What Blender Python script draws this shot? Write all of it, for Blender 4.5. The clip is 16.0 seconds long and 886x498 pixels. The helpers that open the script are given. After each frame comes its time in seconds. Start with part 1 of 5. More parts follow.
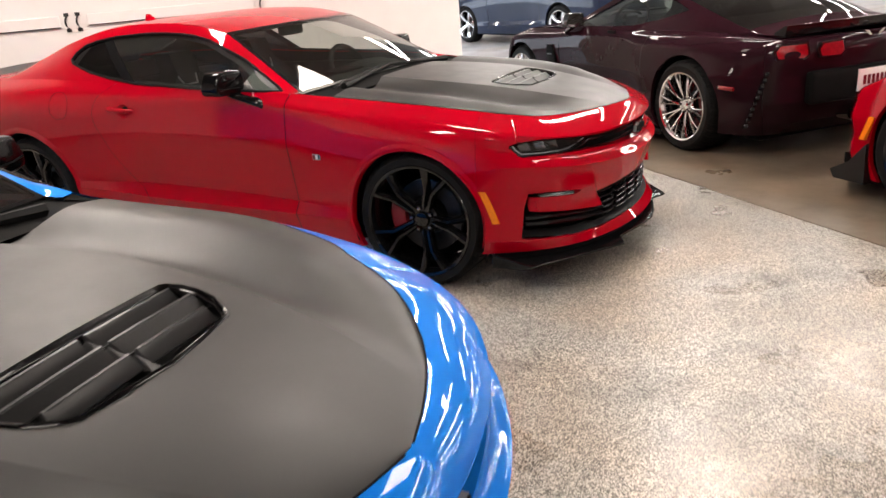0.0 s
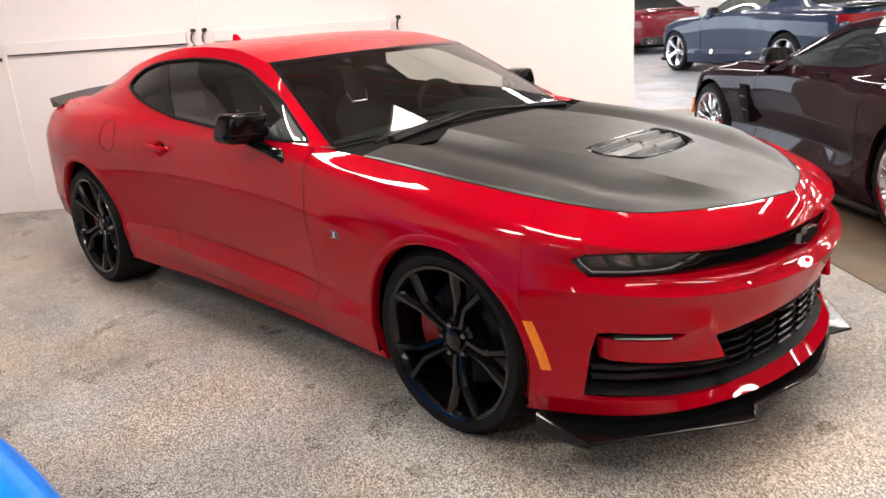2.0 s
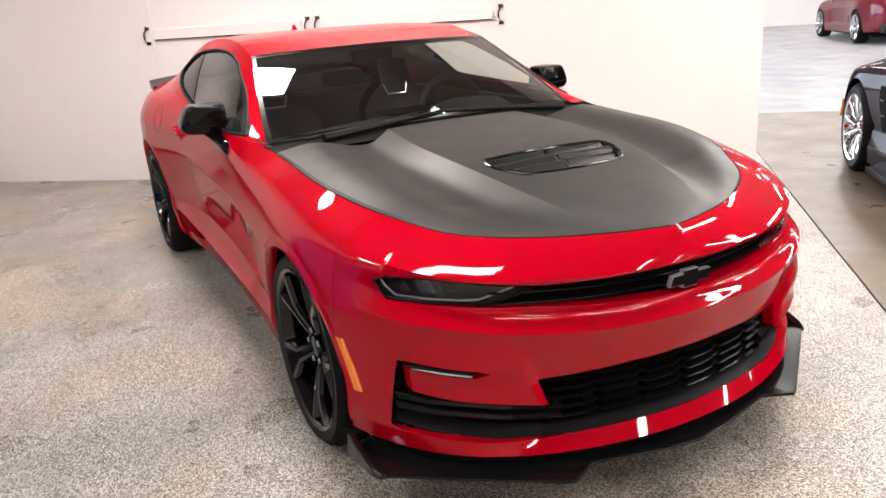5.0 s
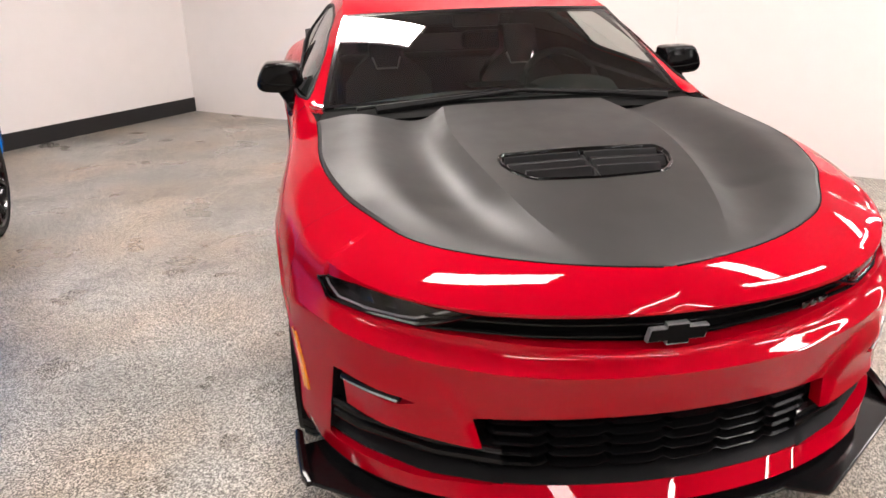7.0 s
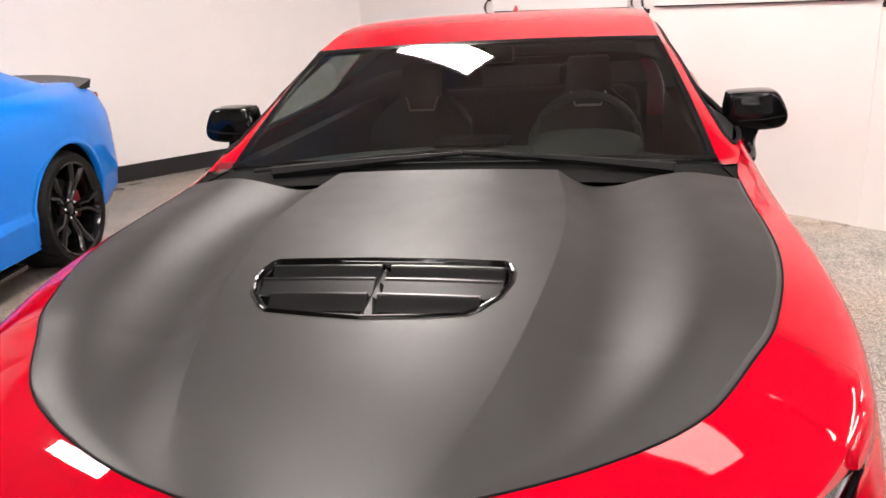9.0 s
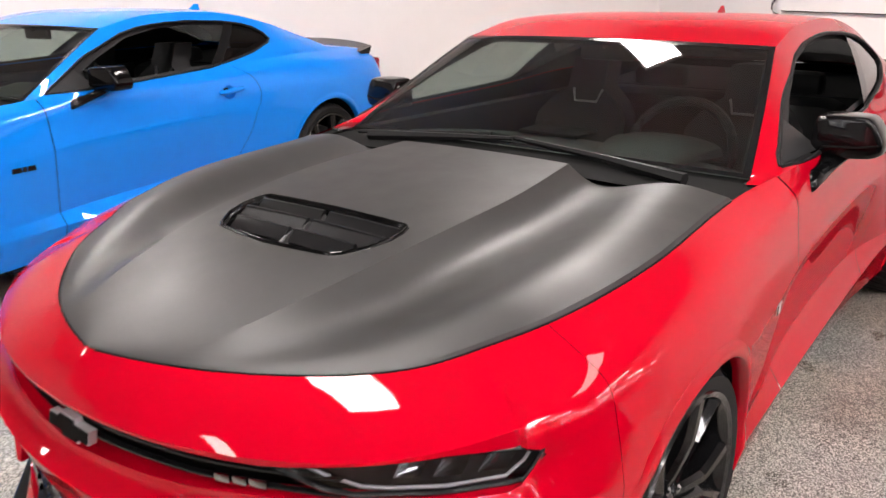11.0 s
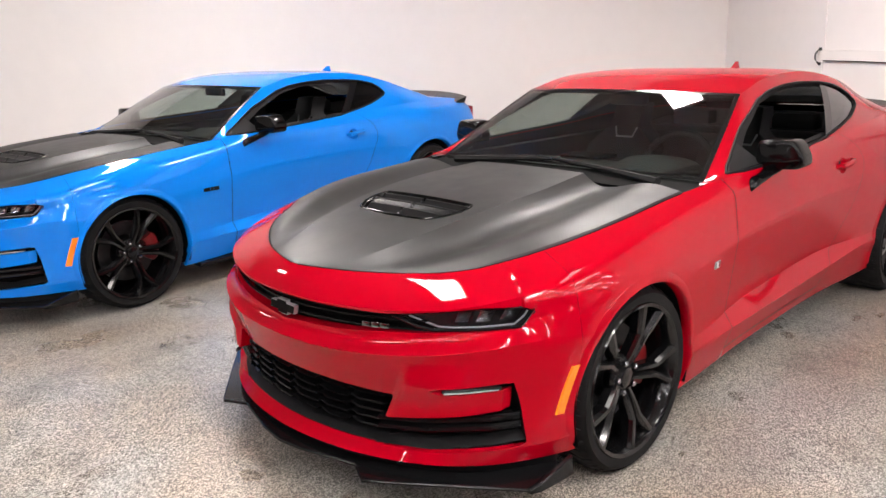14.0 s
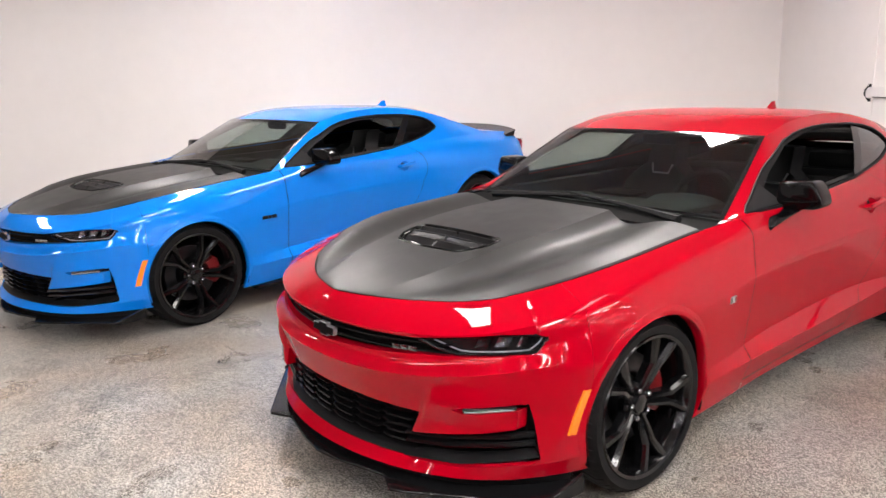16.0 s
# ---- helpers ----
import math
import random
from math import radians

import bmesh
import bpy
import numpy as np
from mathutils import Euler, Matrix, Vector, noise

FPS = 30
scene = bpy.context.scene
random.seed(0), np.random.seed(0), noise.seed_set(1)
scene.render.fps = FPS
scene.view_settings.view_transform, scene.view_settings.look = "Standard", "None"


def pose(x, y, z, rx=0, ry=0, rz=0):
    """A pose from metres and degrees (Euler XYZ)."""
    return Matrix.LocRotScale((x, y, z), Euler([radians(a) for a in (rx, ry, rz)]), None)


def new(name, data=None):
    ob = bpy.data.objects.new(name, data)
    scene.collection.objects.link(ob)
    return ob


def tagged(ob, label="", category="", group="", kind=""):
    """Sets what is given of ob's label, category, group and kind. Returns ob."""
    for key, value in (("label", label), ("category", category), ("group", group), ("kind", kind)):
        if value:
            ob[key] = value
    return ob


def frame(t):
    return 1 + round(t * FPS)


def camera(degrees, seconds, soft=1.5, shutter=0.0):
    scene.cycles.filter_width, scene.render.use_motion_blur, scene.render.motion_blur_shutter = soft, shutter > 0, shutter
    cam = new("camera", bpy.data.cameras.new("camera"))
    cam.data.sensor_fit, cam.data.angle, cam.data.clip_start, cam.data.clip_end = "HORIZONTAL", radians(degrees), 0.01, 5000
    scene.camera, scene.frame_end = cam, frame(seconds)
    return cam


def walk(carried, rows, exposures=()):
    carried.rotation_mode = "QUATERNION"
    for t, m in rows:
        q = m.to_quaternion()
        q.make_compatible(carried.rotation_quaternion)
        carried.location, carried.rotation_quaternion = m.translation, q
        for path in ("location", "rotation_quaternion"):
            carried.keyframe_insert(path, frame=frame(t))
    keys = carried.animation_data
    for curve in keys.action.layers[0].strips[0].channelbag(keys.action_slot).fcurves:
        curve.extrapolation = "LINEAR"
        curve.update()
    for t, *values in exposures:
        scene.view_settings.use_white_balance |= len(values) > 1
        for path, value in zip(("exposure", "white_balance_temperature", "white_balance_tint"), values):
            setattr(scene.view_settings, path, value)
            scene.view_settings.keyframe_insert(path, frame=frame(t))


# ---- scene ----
cam = camera(59.33, 16.0, shutter=0.3)
PATH = (
    (0.0, pose(1.901, -4.020, 1.493, 70.22, 4.61, 27.57)),
    (0.5, pose(1.908, -3.634, 1.516, 70.25, 4.46, 30.04)),
    (1.0, pose(1.926, -3.293, 1.506, 71.57, 4.08, 34.12)),
    (1.5, pose(1.902, -2.959, 1.484, 72.23, 3.79, 38.99)),
    (2.0, pose(1.782, -2.629, 1.454, 72.60, 3.57, 44.02)),
    (2.5, pose(1.769, -2.330, 1.407, 72.61, 3.89, 49.47)),
    (3.0, pose(1.824, -2.097, 1.409, 72.80, 4.01, 53.27)),
    (3.5, pose(1.988, -2.009, 1.403, 72.93, 4.34, 56.09)),
    (4.0, pose(2.141, -1.867, 1.419, 73.18, 4.30, 58.17)),
    (4.2, pose(2.189, -1.781, 1.416, 73.21, 4.33, 58.74)),
    (6.3, pose(2.686, -1.171, 1.474, 70.41, 2.02, 73.01)),
    (6.5, pose(2.622, -1.050, 1.469, 70.26, 1.91, 75.47)),
    (7.0, pose(2.400, -0.800, 1.461, 69.91, 1.36, 80.04)),
    (7.5, pose(2.262, -0.480, 1.448, 69.82, 1.53, 85.05)),
    (8.0, pose(2.044, -0.190, 1.423, 70.34, 2.16, 90.10)),
    (8.5, pose(1.792, 0.078, 1.437, 71.37, 2.76, 94.78)),
    (8.7, pose(1.712, 0.220, 1.427, 71.73, 3.11, 97.00)),
    (10.8, pose(1.415, 1.273, 1.421, 71.58, 0.15, 126.00)),
    (11.0, pose(1.479, 1.370, 1.430, 71.79, 0.27, 127.84)),
    (11.5, pose(1.608, 1.568, 1.454, 72.40, 0.78, 131.11)),
    (12.0, pose(1.743, 1.701, 1.473, 72.69, 0.85, 132.26)),
    (12.5, pose(1.918, 1.847, 1.487, 73.13, 0.85, 133.34)),
    (13.0, pose(2.017, 2.002, 1.493, 73.76, 1.08, 134.51)),
    (13.5, pose(2.121, 2.131, 1.518, 74.65, 1.33, 134.91)),
    (14.0, pose(2.297, 2.259, 1.515, 75.33, 1.65, 135.25)),
    (14.5, pose(2.370, 2.358, 1.526, 75.90, 1.82, 135.54)),
    (15.0, pose(2.343, 2.510, 1.533, 76.40, 1.78, 136.38)),
    (15.5, pose(2.336, 2.572, 1.572, 76.92, 1.57, 137.98)),
    (16.0, pose(2.371, 2.518, 1.594, 77.32, 1.59, 139.84)),
)
EXPOSURES = ((0.0, -0.20, 6900, 14), (1.5, -0.13, 6800, 14), (3.0, -0.02, 6650, 14), (4.2, 0.03, 6650, 14), (6.5, 0.06, 6550, 14), (8.5, 0.08, 6550, 15), (11.0, 0.02, 6450, 15), (13.5, -0.06, 6400, 14), (16.0, -0.06, 6350, 14))
walk(cam, PATH, EXPOSURES)

# ---- the room's own axes: u along the rear wall, w along the side wall ----
ROOM = pose(-6.6, -2.05, 0, 0, 0, -40.8)   # local x = w (out of the corner along the side wall), local y = u (along the rear wall)


def rm(u, w, z=0.0):
    return ROOM @ Vector((w, u, z))


# ---- world and lamps ----
world = bpy.data.worlds.new("world")
scene.world = world
world.use_nodes = True
world.node_tree.nodes["Background"].inputs[0].default_value = (0.9, 0.95, 1.0, 1)
world.node_tree.nodes["Background"].inputs[1].default_value = 0.25


# ---- materials ----
def mat(name, color, rough=0.5, metal=0.0, coat=0.0, coat_rough=0.03, spec=0.5, var=0.0, scale=8.0, bump=0.0, bscale=60.0,
        rvar=0.0, flake=0.0, alpha=1.0, coat_ior=1.5, trans=0.0, emit=None, emit_strength=0.0, ior=1.5):
    m = bpy.data.materials.new(name)
    m.use_nodes = True
    nt = m.node_tree
    b = nt.nodes["Principled BSDF"]
    b.inputs["Base Color"].default_value = (*color, 1)
    b.inputs["Roughness"].default_value = rough
    b.inputs["Metallic"].default_value = metal
    b.inputs["Coat Weight"].default_value = coat
    b.inputs["Coat Roughness"].default_value = coat_rough
    b.inputs["Coat IOR"].default_value = coat_ior
    b.inputs["Specular IOR Level"].default_value = spec
    b.inputs["IOR"].default_value = ior
    b.inputs["Alpha"].default_value = alpha
    b.inputs["Transmission Weight"].default_value = trans
    if emit:
        b.inputs["Emission Color"].default_value = (*emit, 1)
        b.inputs["Emission Strength"].default_value = emit_strength
    tc = nt.nodes.new("ShaderNodeTexCoord")

    def noise_node(s, detail=4):
        n = nt.nodes.new("ShaderNodeTexNoise")
        n.inputs["Scale"].default_value = s
        n.inputs["Detail"].default_value = detail
        nt.links.new(tc.outputs["Object"], n.inputs["Vector"])
        return n

    if var > 0:
        n1, n2 = noise_node(scale), noise_node(scale * 9)
        add = nt.nodes.new("ShaderNodeMath")
        add.operation = "MULTIPLY_ADD"
        nt.links.new(n2.outputs["Fac"], add.inputs[0])
        add.inputs[1].default_value = 0.5
        nt.links.new(n1.outputs["Fac"], add.inputs[2])
        mr = nt.nodes.new("ShaderNodeMapRange")
        mr.inputs["From Min"].default_value, mr.inputs["From Max"].default_value = 0.45, 1.05
        mr.inputs["To Min"].default_value, mr.inputs["To Max"].default_value = 1 - var, 1 + var
        nt.links.new(add.outputs[0], mr.inputs["Value"])
        mul = nt.nodes.new("ShaderNodeVectorMath")
        mul.operation = "SCALE"
        mul.inputs[0].default_value = color
        nt.links.new(mr.outputs[0], mul.inputs["Scale"])
        nt.links.new(mul.outputs[0], b.inputs["Base Color"])
    if rvar > 0:
        n = noise_node(scale * 1.7)
        mr = nt.nodes.new("ShaderNodeMapRange")
        mr.inputs["From Min"].default_value, mr.inputs["From Max"].default_value = 0.3, 0.7
        mr.inputs["To Min"].default_value, mr.inputs["To Max"].default_value = max(0.02, rough - rvar), rough + rvar
        nt.links.new(n.outputs["Fac"], mr.inputs["Value"])
        nt.links.new(mr.outputs[0], b.inputs["Roughness"])
    if flake > 0:
        v = nt.nodes.new("ShaderNodeTexVoronoi")
        v.inputs["Scale"].default_value = 900
        nt.links.new(tc.outputs["Object"], v.inputs["Vector"])
        bw = nt.nodes.new("ShaderNodeBump")
        bw.inputs["Strength"].default_value = flake
        bw.inputs["Distance"].default_value = 0.0006
        nt.links.new(v.outputs["Color"], bw.inputs["Height"])
        nt.links.new(bw.outputs[0], b.inputs["Normal"])
    elif bump > 0:
        n = noise_node(bscale, 6)
        bw = nt.nodes.new("ShaderNodeBump")
        bw.inputs["Strength"].default_value = bump
        bw.inputs["Distance"].default_value = 0.002
        nt.links.new(n.outputs["Fac"], bw.inputs["Height"])
        nt.links.new(bw.outputs[0], b.inputs["Normal"])
    return m


RED = mat("red_paint", (0.375, 0.0004, 0.0090), 0.45, 0.05, coat=0.65, coat_rough=0.025, spec=0.0, var=0.05, scale=3)
BLUE = mat("blue_paint", (0.0013, 0.190, 0.70), 0.45, 0.10, coat=0.75, coat_rough=0.025, spec=0.0, var=0.05, scale=3)
PURPLE = mat("burgundy_black_paint", (0.017, 0.005, 0.008), 0.4, 0.0, coat=0.32, spec=0.0, coat_rough=0.015, var=0.15, scale=3)
GREY = mat("grey_blue_paint", (0.010, 0.018, 0.042), 0.4, 0.0, coat=0.6, spec=0.1, var=0.08, scale=3)
MAROON = mat("dark_red_paint", (0.12, 0.002, 0.009), 0.4, 0.0, coat=0.8, spec=0.1, var=0.08, scale=3)
WHITEP = mat("white_paint", (0.75, 0.75, 0.74), 0.35, 0.0, coat=1.0, var=0.04, scale=3)
SATIN = mat("satin_black_wrap", (0.013, 0.0125, 0.012), 0.44, 0.0, spec=0.46, var=0.10, scale=5, rvar=0.03)
GLOSS = mat("gloss_black", (0.006, 0.006, 0.0065), 0.15, 0.0, coat=0.10, spec=0.24, var=0.2, scale=12)
MIRRORB = mat("piano_black", (0.002, 0.002, 0.0022), 0.10, 0.0, coat=0.10, coat_rough=0.03, spec=0.16, var=0.2, scale=12)
SPLIT = mat("splitter_black", (0.0035, 0.0035, 0.0038), 0.24, 0.0, spec=0.18, var=0.15, scale=14)
TRIM = mat("matt_black_trim", (0.0055, 0.0055, 0.006), 0.55, 0.0, spec=0.12, var=0.2, scale=20, bump=0.2, bscale=500)
SLAT = mat("vent_slat_black", (0.007, 0.007, 0.0075), 0.28, 0.0, spec=0.22, var=0.2, scale=12)
PLASTIC = mat("black_plastic", (0.009, 0.009, 0.0095), 0.45, 0.0, spec=0.4, var=0.2, scale=20, bump=0.15, bscale=500)
UNDER = mat("underbody_black", (0.003, 0.003, 0.003), 0.8, spec=0.1, var=0.3, scale=10)
RUBBER = mat("tyre_rubber", (0.007, 0.007, 0.0073), 0.6, spec=0.14, var=0.25, scale=25, bump=0.2, bscale=300)
RIMB = mat("black_wheel_enamel", (0.004, 0.004, 0.0043), 0.17, 0.0, coat=0.35, spec=0.25, var=0.2, scale=20)
CHROME = mat("chrome", (0.75, 0.75, 0.76), 0.10, 1.0, var=0.05, scale=20)
DISC = mat("brake_disc_steel", (0.05, 0.05, 0.053), 0.35, 1.0, var=0.2, scale=30)
CALIPER = mat("red_caliper", (0.15, 0.003, 0.005), 0.4, coat=0.15, var=0.1, scale=20)
AMBER = mat("amber_lens", (0.90, 0.22, 0.01), 0.15, coat=0.6, var=0.12, scale=60)
TAIL = mat("red_lens", (0.20, 0.003, 0.007), 0.12, coat=0.6, var=0.35, scale=40)


def pane(name, tint, base, gloss=0.0):
    """Thin sheet of glass: tinted see-through with a sharp sheen that grows at a slant."""
    m = bpy.data.materials.new(name)
    m.use_nodes = True
    nt = m.node_tree
    nt.nodes.remove(nt.nodes["Principled BSDF"])
    t, g, mix, lw, up, add = (nt.nodes.new("ShaderNode" + k) for k in ("BsdfTransparent", "BsdfGlossy", "MixShader", "LayerWeight", "Math", "Math"))
    t.inputs["Color"].default_value = (*tint, 1)
    g.inputs["Roughness"].default_value = gloss
    lw.inputs["Blend"].default_value = 0.5
    up.operation, add.operation = "POWER", "MULTIPLY_ADD"
    up.inputs[1].default_value = 3.8
    add.inputs[1].default_value, add.inputs[2].default_value = 0.9, base
    nt.links.new(lw.outputs["Facing"], up.inputs[0])
    nt.links.new(up.outputs[0], add.inputs[0])
    nt.links.new(add.outputs[0], mix.inputs[0])
    nt.links.new(t.outputs[0], mix.inputs[1])
    nt.links.new(g.outputs[0], mix.inputs[2])
    nt.links.new(mix.outputs[0], nt.nodes["Material Output"].inputs["Surface"])
    return m


LENS = pane("clear_lens", (0.80, 0.80, 0.82), 0.05)
GLASS = pane("tinted_glass", (0.56, 0.63, 0.59), 0.13)
SIDEGLASS = pane("green_side_glass", (0.70, 0.78, 0.74), 0.16)
DARKGLASS = pane("dark_tinted_glass", (0.07, 0.075, 0.075), 0.06)
GUIDE = mat("light_guide", (0.40, 0.41, 0.43), 0.25, 0.0, coat=0.5, var=0.08, scale=60)
CHROMEB = mat("dark_chrome", (0.32, 0.32, 0.335), 0.16, 1.0, var=0.12, scale=40)
LAMPH = mat("lamp_housing", (0.055, 0.052, 0.055), 0.25, 0.4, var=0.3, scale=50)
CABIN = mat("black_leather", (0.007, 0.007, 0.0075), 0.6, spec=0.3, var=0.2, scale=15, bump=0.3, bscale=200)
DASH = mat("dash_plastic", (0.018, 0.019, 0.019), 0.65, spec=0.3, var=0.2, scale=15, bump=0.3, bscale=300)
BADGE = mat("bright_badge_edge", (0.7, 0.7, 0.72), 0.25, 0.6, coat=0.6, var=0.1, scale=40)
SILVER = mat("satin_silver", (0.40, 0.40, 0.41), 0.3, 1.0, var=0.06, scale=40)
WALLP = mat("white_wall_paint", (0.80, 0.762, 0.745), 0.6, var=0.03, scale=0.8, bump=0.08, bscale=90, rvar=0.05)
BASEB = mat("black_baseboard", (0.012, 0.012, 0.013), 0.45, var=0.2, scale=6)
CEIL = mat("ceiling_grey", (0.27, 0.262, 0.252), 0.8, var=0.04, scale=2)


def lamp(strength):
    return mat("lamp_diffuser", (0.9, 0.9, 0.9), 0.5, emit=(1.0, 0.94, 0.87), emit_strength=strength)


LAMPF = mat("tube_lamp", (0.9, 0.9, 0.9), 0.5, emit=(1.0, 0.97, 0.94), emit_strength=76.0)
DAY = mat("daylight_door", (0.9, 0.9, 0.9), 0.5, emit=(0.72, 0.86, 1.0), emit_strength=6.0)


def floor_material(name, dark, mid, light, scale, rough, patch, worn, cloud=False):
    """Speckled or clouded floor: chips or clouds in three tones, with wide stains."""
    m = bpy.data.materials.new(name)
    m.use_nodes = True
    nt = m.node_tree
    b = nt.nodes["Principled BSDF"]
    tc = nt.nodes.new("ShaderNodeTexCoord")
    v = nt.nodes.new("ShaderNodeTexNoise" if cloud else "ShaderNodeTexVoronoi")
    v.inputs["Scale"].default_value = scale
    if cloud:
        v.inputs["Detail"].default_value, v.inputs["Roughness"].default_value = 8, 0.65
    nt.links.new(tc.outputs["Object"], v.inputs["Vector"])
    ramp = nt.nodes.new("ShaderNodeValToRGB")
    e = ramp.color_ramp.elements
    e[0].color, e[1].color = (*dark, 1), (*light, 1)
    e[0].position, e[1].position = (0.34, 0.66) if cloud else (0.18, 0.82)
    k = e.new(0.5)
    k.color = (*mid, 1)
    sep = nt.nodes.new("ShaderNodeSeparateColor")
    nt.links.new(v.outputs["Color"], sep.inputs[0])
    nt.links.new(sep.outputs[0], ramp.inputs["Fac"])
    n = nt.nodes.new("ShaderNodeTexNoise")
    n.inputs["Scale"].default_value, n.inputs["Detail"].default_value = 0.9, 5
    nt.links.new(tc.outputs["Object"], n.inputs["Vector"])
    mr = nt.nodes.new("ShaderNodeMapRange")
    mr.inputs["From Min"].default_value, mr.inputs["From Max"].default_value = 0.3, 0.7
    mr.inputs["To Min"].default_value, mr.inputs["To Max"].default_value = 1 - patch, 1 + patch
    nt.links.new(n.outputs["Fac"], mr.inputs["Value"])
    mul = nt.nodes.new("ShaderNodeVectorMath")
    mul.operation = "SCALE"
    nt.links.new(ramp.outputs[0], mul.inputs[0])
    nt.links.new(mr.outputs[0], mul.inputs["Scale"])
    # wide warm and cool patches
    n4 = nt.nodes.new("ShaderNodeTexNoise")
    n4.inputs["Scale"].default_value, n4.inputs["Detail"].default_value = 1.3, 4
    nt.links.new(tc.outputs["Object"], n4.inputs["Vector"])
    tone = nt.nodes.new("ShaderNodeValToRGB")
    tone.color_ramp.elements[0].color, tone.color_ramp.elements[1].color = (0.96, 1.0, 1.03, 1), (1.10, 0.99, 0.88, 1)
    tone.color_ramp.elements[0].position, tone.color_ramp.elements[1].position = 0.40, 0.66
    nt.links.new(n4.outputs["Fac"], tone.inputs["Fac"])
    hue = nt.nodes.new("ShaderNodeVectorMath")
    hue.operation = "MULTIPLY"
    nt.links.new(mul.outputs[0], hue.inputs[0])
    nt.links.new(tone.outputs[0], hue.inputs[1])
    # scattered darker smudges
    n3 = nt.nodes.new("ShaderNodeTexNoise")
    n3.inputs["Scale"].default_value, n3.inputs["Detail"].default_value, n3.inputs["Roughness"].default_value = 1.7, 7, 0.62
    nt.links.new(tc.outputs["Object"], n3.inputs["Vector"])
    mr3 = nt.nodes.new("ShaderNodeMapRange")
    mr3.inputs["From Min"].default_value, mr3.inputs["From Max"].default_value = 0.53, 0.70
    mr3.inputs["To Min"].default_value, mr3.inputs["To Max"].default_value = 1.0, 0.54
    nt.links.new(n3.outputs["Fac"], mr3.inputs["Value"])
    dim = nt.nodes.new("ShaderNodeVectorMath")
    dim.operation = "SCALE"
    nt.links.new(hue.outputs[0], dim.inputs[0])
    nt.links.new(mr3.outputs[0], dim.inputs["Scale"])
    nt.links.new(dim.outputs[0], b.inputs["Base Color"])
    n2 = nt.nodes.new("ShaderNodeTexNoise")
    n2.inputs["Scale"].default_value, n2.inputs["Detail"].default_value = 2.3, 6
    nt.links.new(tc.outputs["Object"], n2.inputs["Vector"])
    mr2 = nt.nodes.new("ShaderNodeMapRange")
    mr2.inputs["From Min"].default_value, mr2.inputs["From Max"].default_value = 0.3, 0.7
    mr2.inputs["To Min"].default_value, mr2.inputs["To Max"].default_value = rough - worn, rough + worn
    nt.links.new(n2.outputs["Fac"], mr2.inputs["Value"])
    nt.links.new(mr2.outputs[0], b.inputs["Roughness"])
    bw = nt.nodes.new("ShaderNodeBump")
    bw.inputs["Strength"].default_value, bw.inputs["Distance"].default_value = (0.25, 0.001) if cloud else (0.5, 0.0014)
    nt.links.new(sep.outputs[1], bw.inputs["Height"])
    nt.links.new(bw.outputs[0], b.inputs["Normal"])
    return m


FLAKE = floor_material("flake_epoxy", (0.075, 0.068, 0.058), (0.235, 0.217, 0.191), (0.63, 0.59, 0.53), 265, 0.32, 0.30, 0.08)
PALE = floor_material("grey_polished_concrete", (0.27, 0.275, 0.295), (0.33, 0.338, 0.36), (0.38, 0.39, 0.415), 2.2, 0.34, 0.12, 0.06, True)
BROWN = floor_material("stained_concrete", (0.095, 0.072, 0.050), (0.145, 0.113, 0.083), (0.20, 0.160, 0.122), 1.6, 0.33, 0.20, 0.06, True)


# ---- mesh helpers ----
def link_mesh(name, me, material, parent=None, label="", smooth=True):
    ob = new(name, me)
    if not me.materials:
        me.materials.append(material)
    if parent is not None:
        ob.parent = parent
    if label:
        tagged(ob, label)
    if smooth:
        me.shade_smooth()
    return ob


def part(name, bm, material, parent=None, label="", smooth=True, angle=35):
    me = bpy.data.meshes.new(name)
    bmesh.ops.recalc_face_normals(bm, faces=bm.faces)
    if smooth:
        for e in bm.edges:
            if len(e.link_faces) == 2 and e.calc_face_angle(0) > radians(angle):
                e.smooth = False
    bm.to_mesh(me)
    bm.free()
    return link_mesh(name, me, material, parent, label, smooth)


def thing(name, label, category, group="", m=None):
    ob = tagged(new(name), label, category, group)
    if m is not None:
        ob.matrix_world = m
    return ob


def grid(bm, rows, close=False):
    """Quads between rows of points (all the same length). Returns rows of verts."""
    vs = [[bm.verts.new(p) for p in r] for r in rows]
    n = len(vs[0])
    for a, b in zip(vs, vs[1:]):
        for j in range(n if close else n - 1):
            k = (j + 1) % n
            q = [a[j], a[k], b[k], b[j]]
            if len({v.co.to_tuple(6) for v in q}) >= 3:
                try:
                    bm.faces.new(q)
                except ValueError:
                    pass
    return vs


def box(bm, lo, hi, m=None, bevel=0.0):
    lo, hi = Vector(lo), Vector(hi)
    r = bmesh.ops.create_cube(bm, size=1, matrix=Matrix.Translation((lo + hi) / 2) @ Matrix.Diagonal((*(hi - lo), 1)))
    vs = r["verts"]
    if bevel:
        r = bmesh.ops.bevel(bm, geom=list({e for v in vs for e in v.link_edges}), offset=bevel, segments=2, affect="EDGES", profile=0.5)
        vs = list({v for f in r["faces"] for v in f.verts} | {v for v in vs if v.is_valid})
    if m is not None:
        bmesh.ops.transform(bm, matrix=m, verts=vs)
    return vs


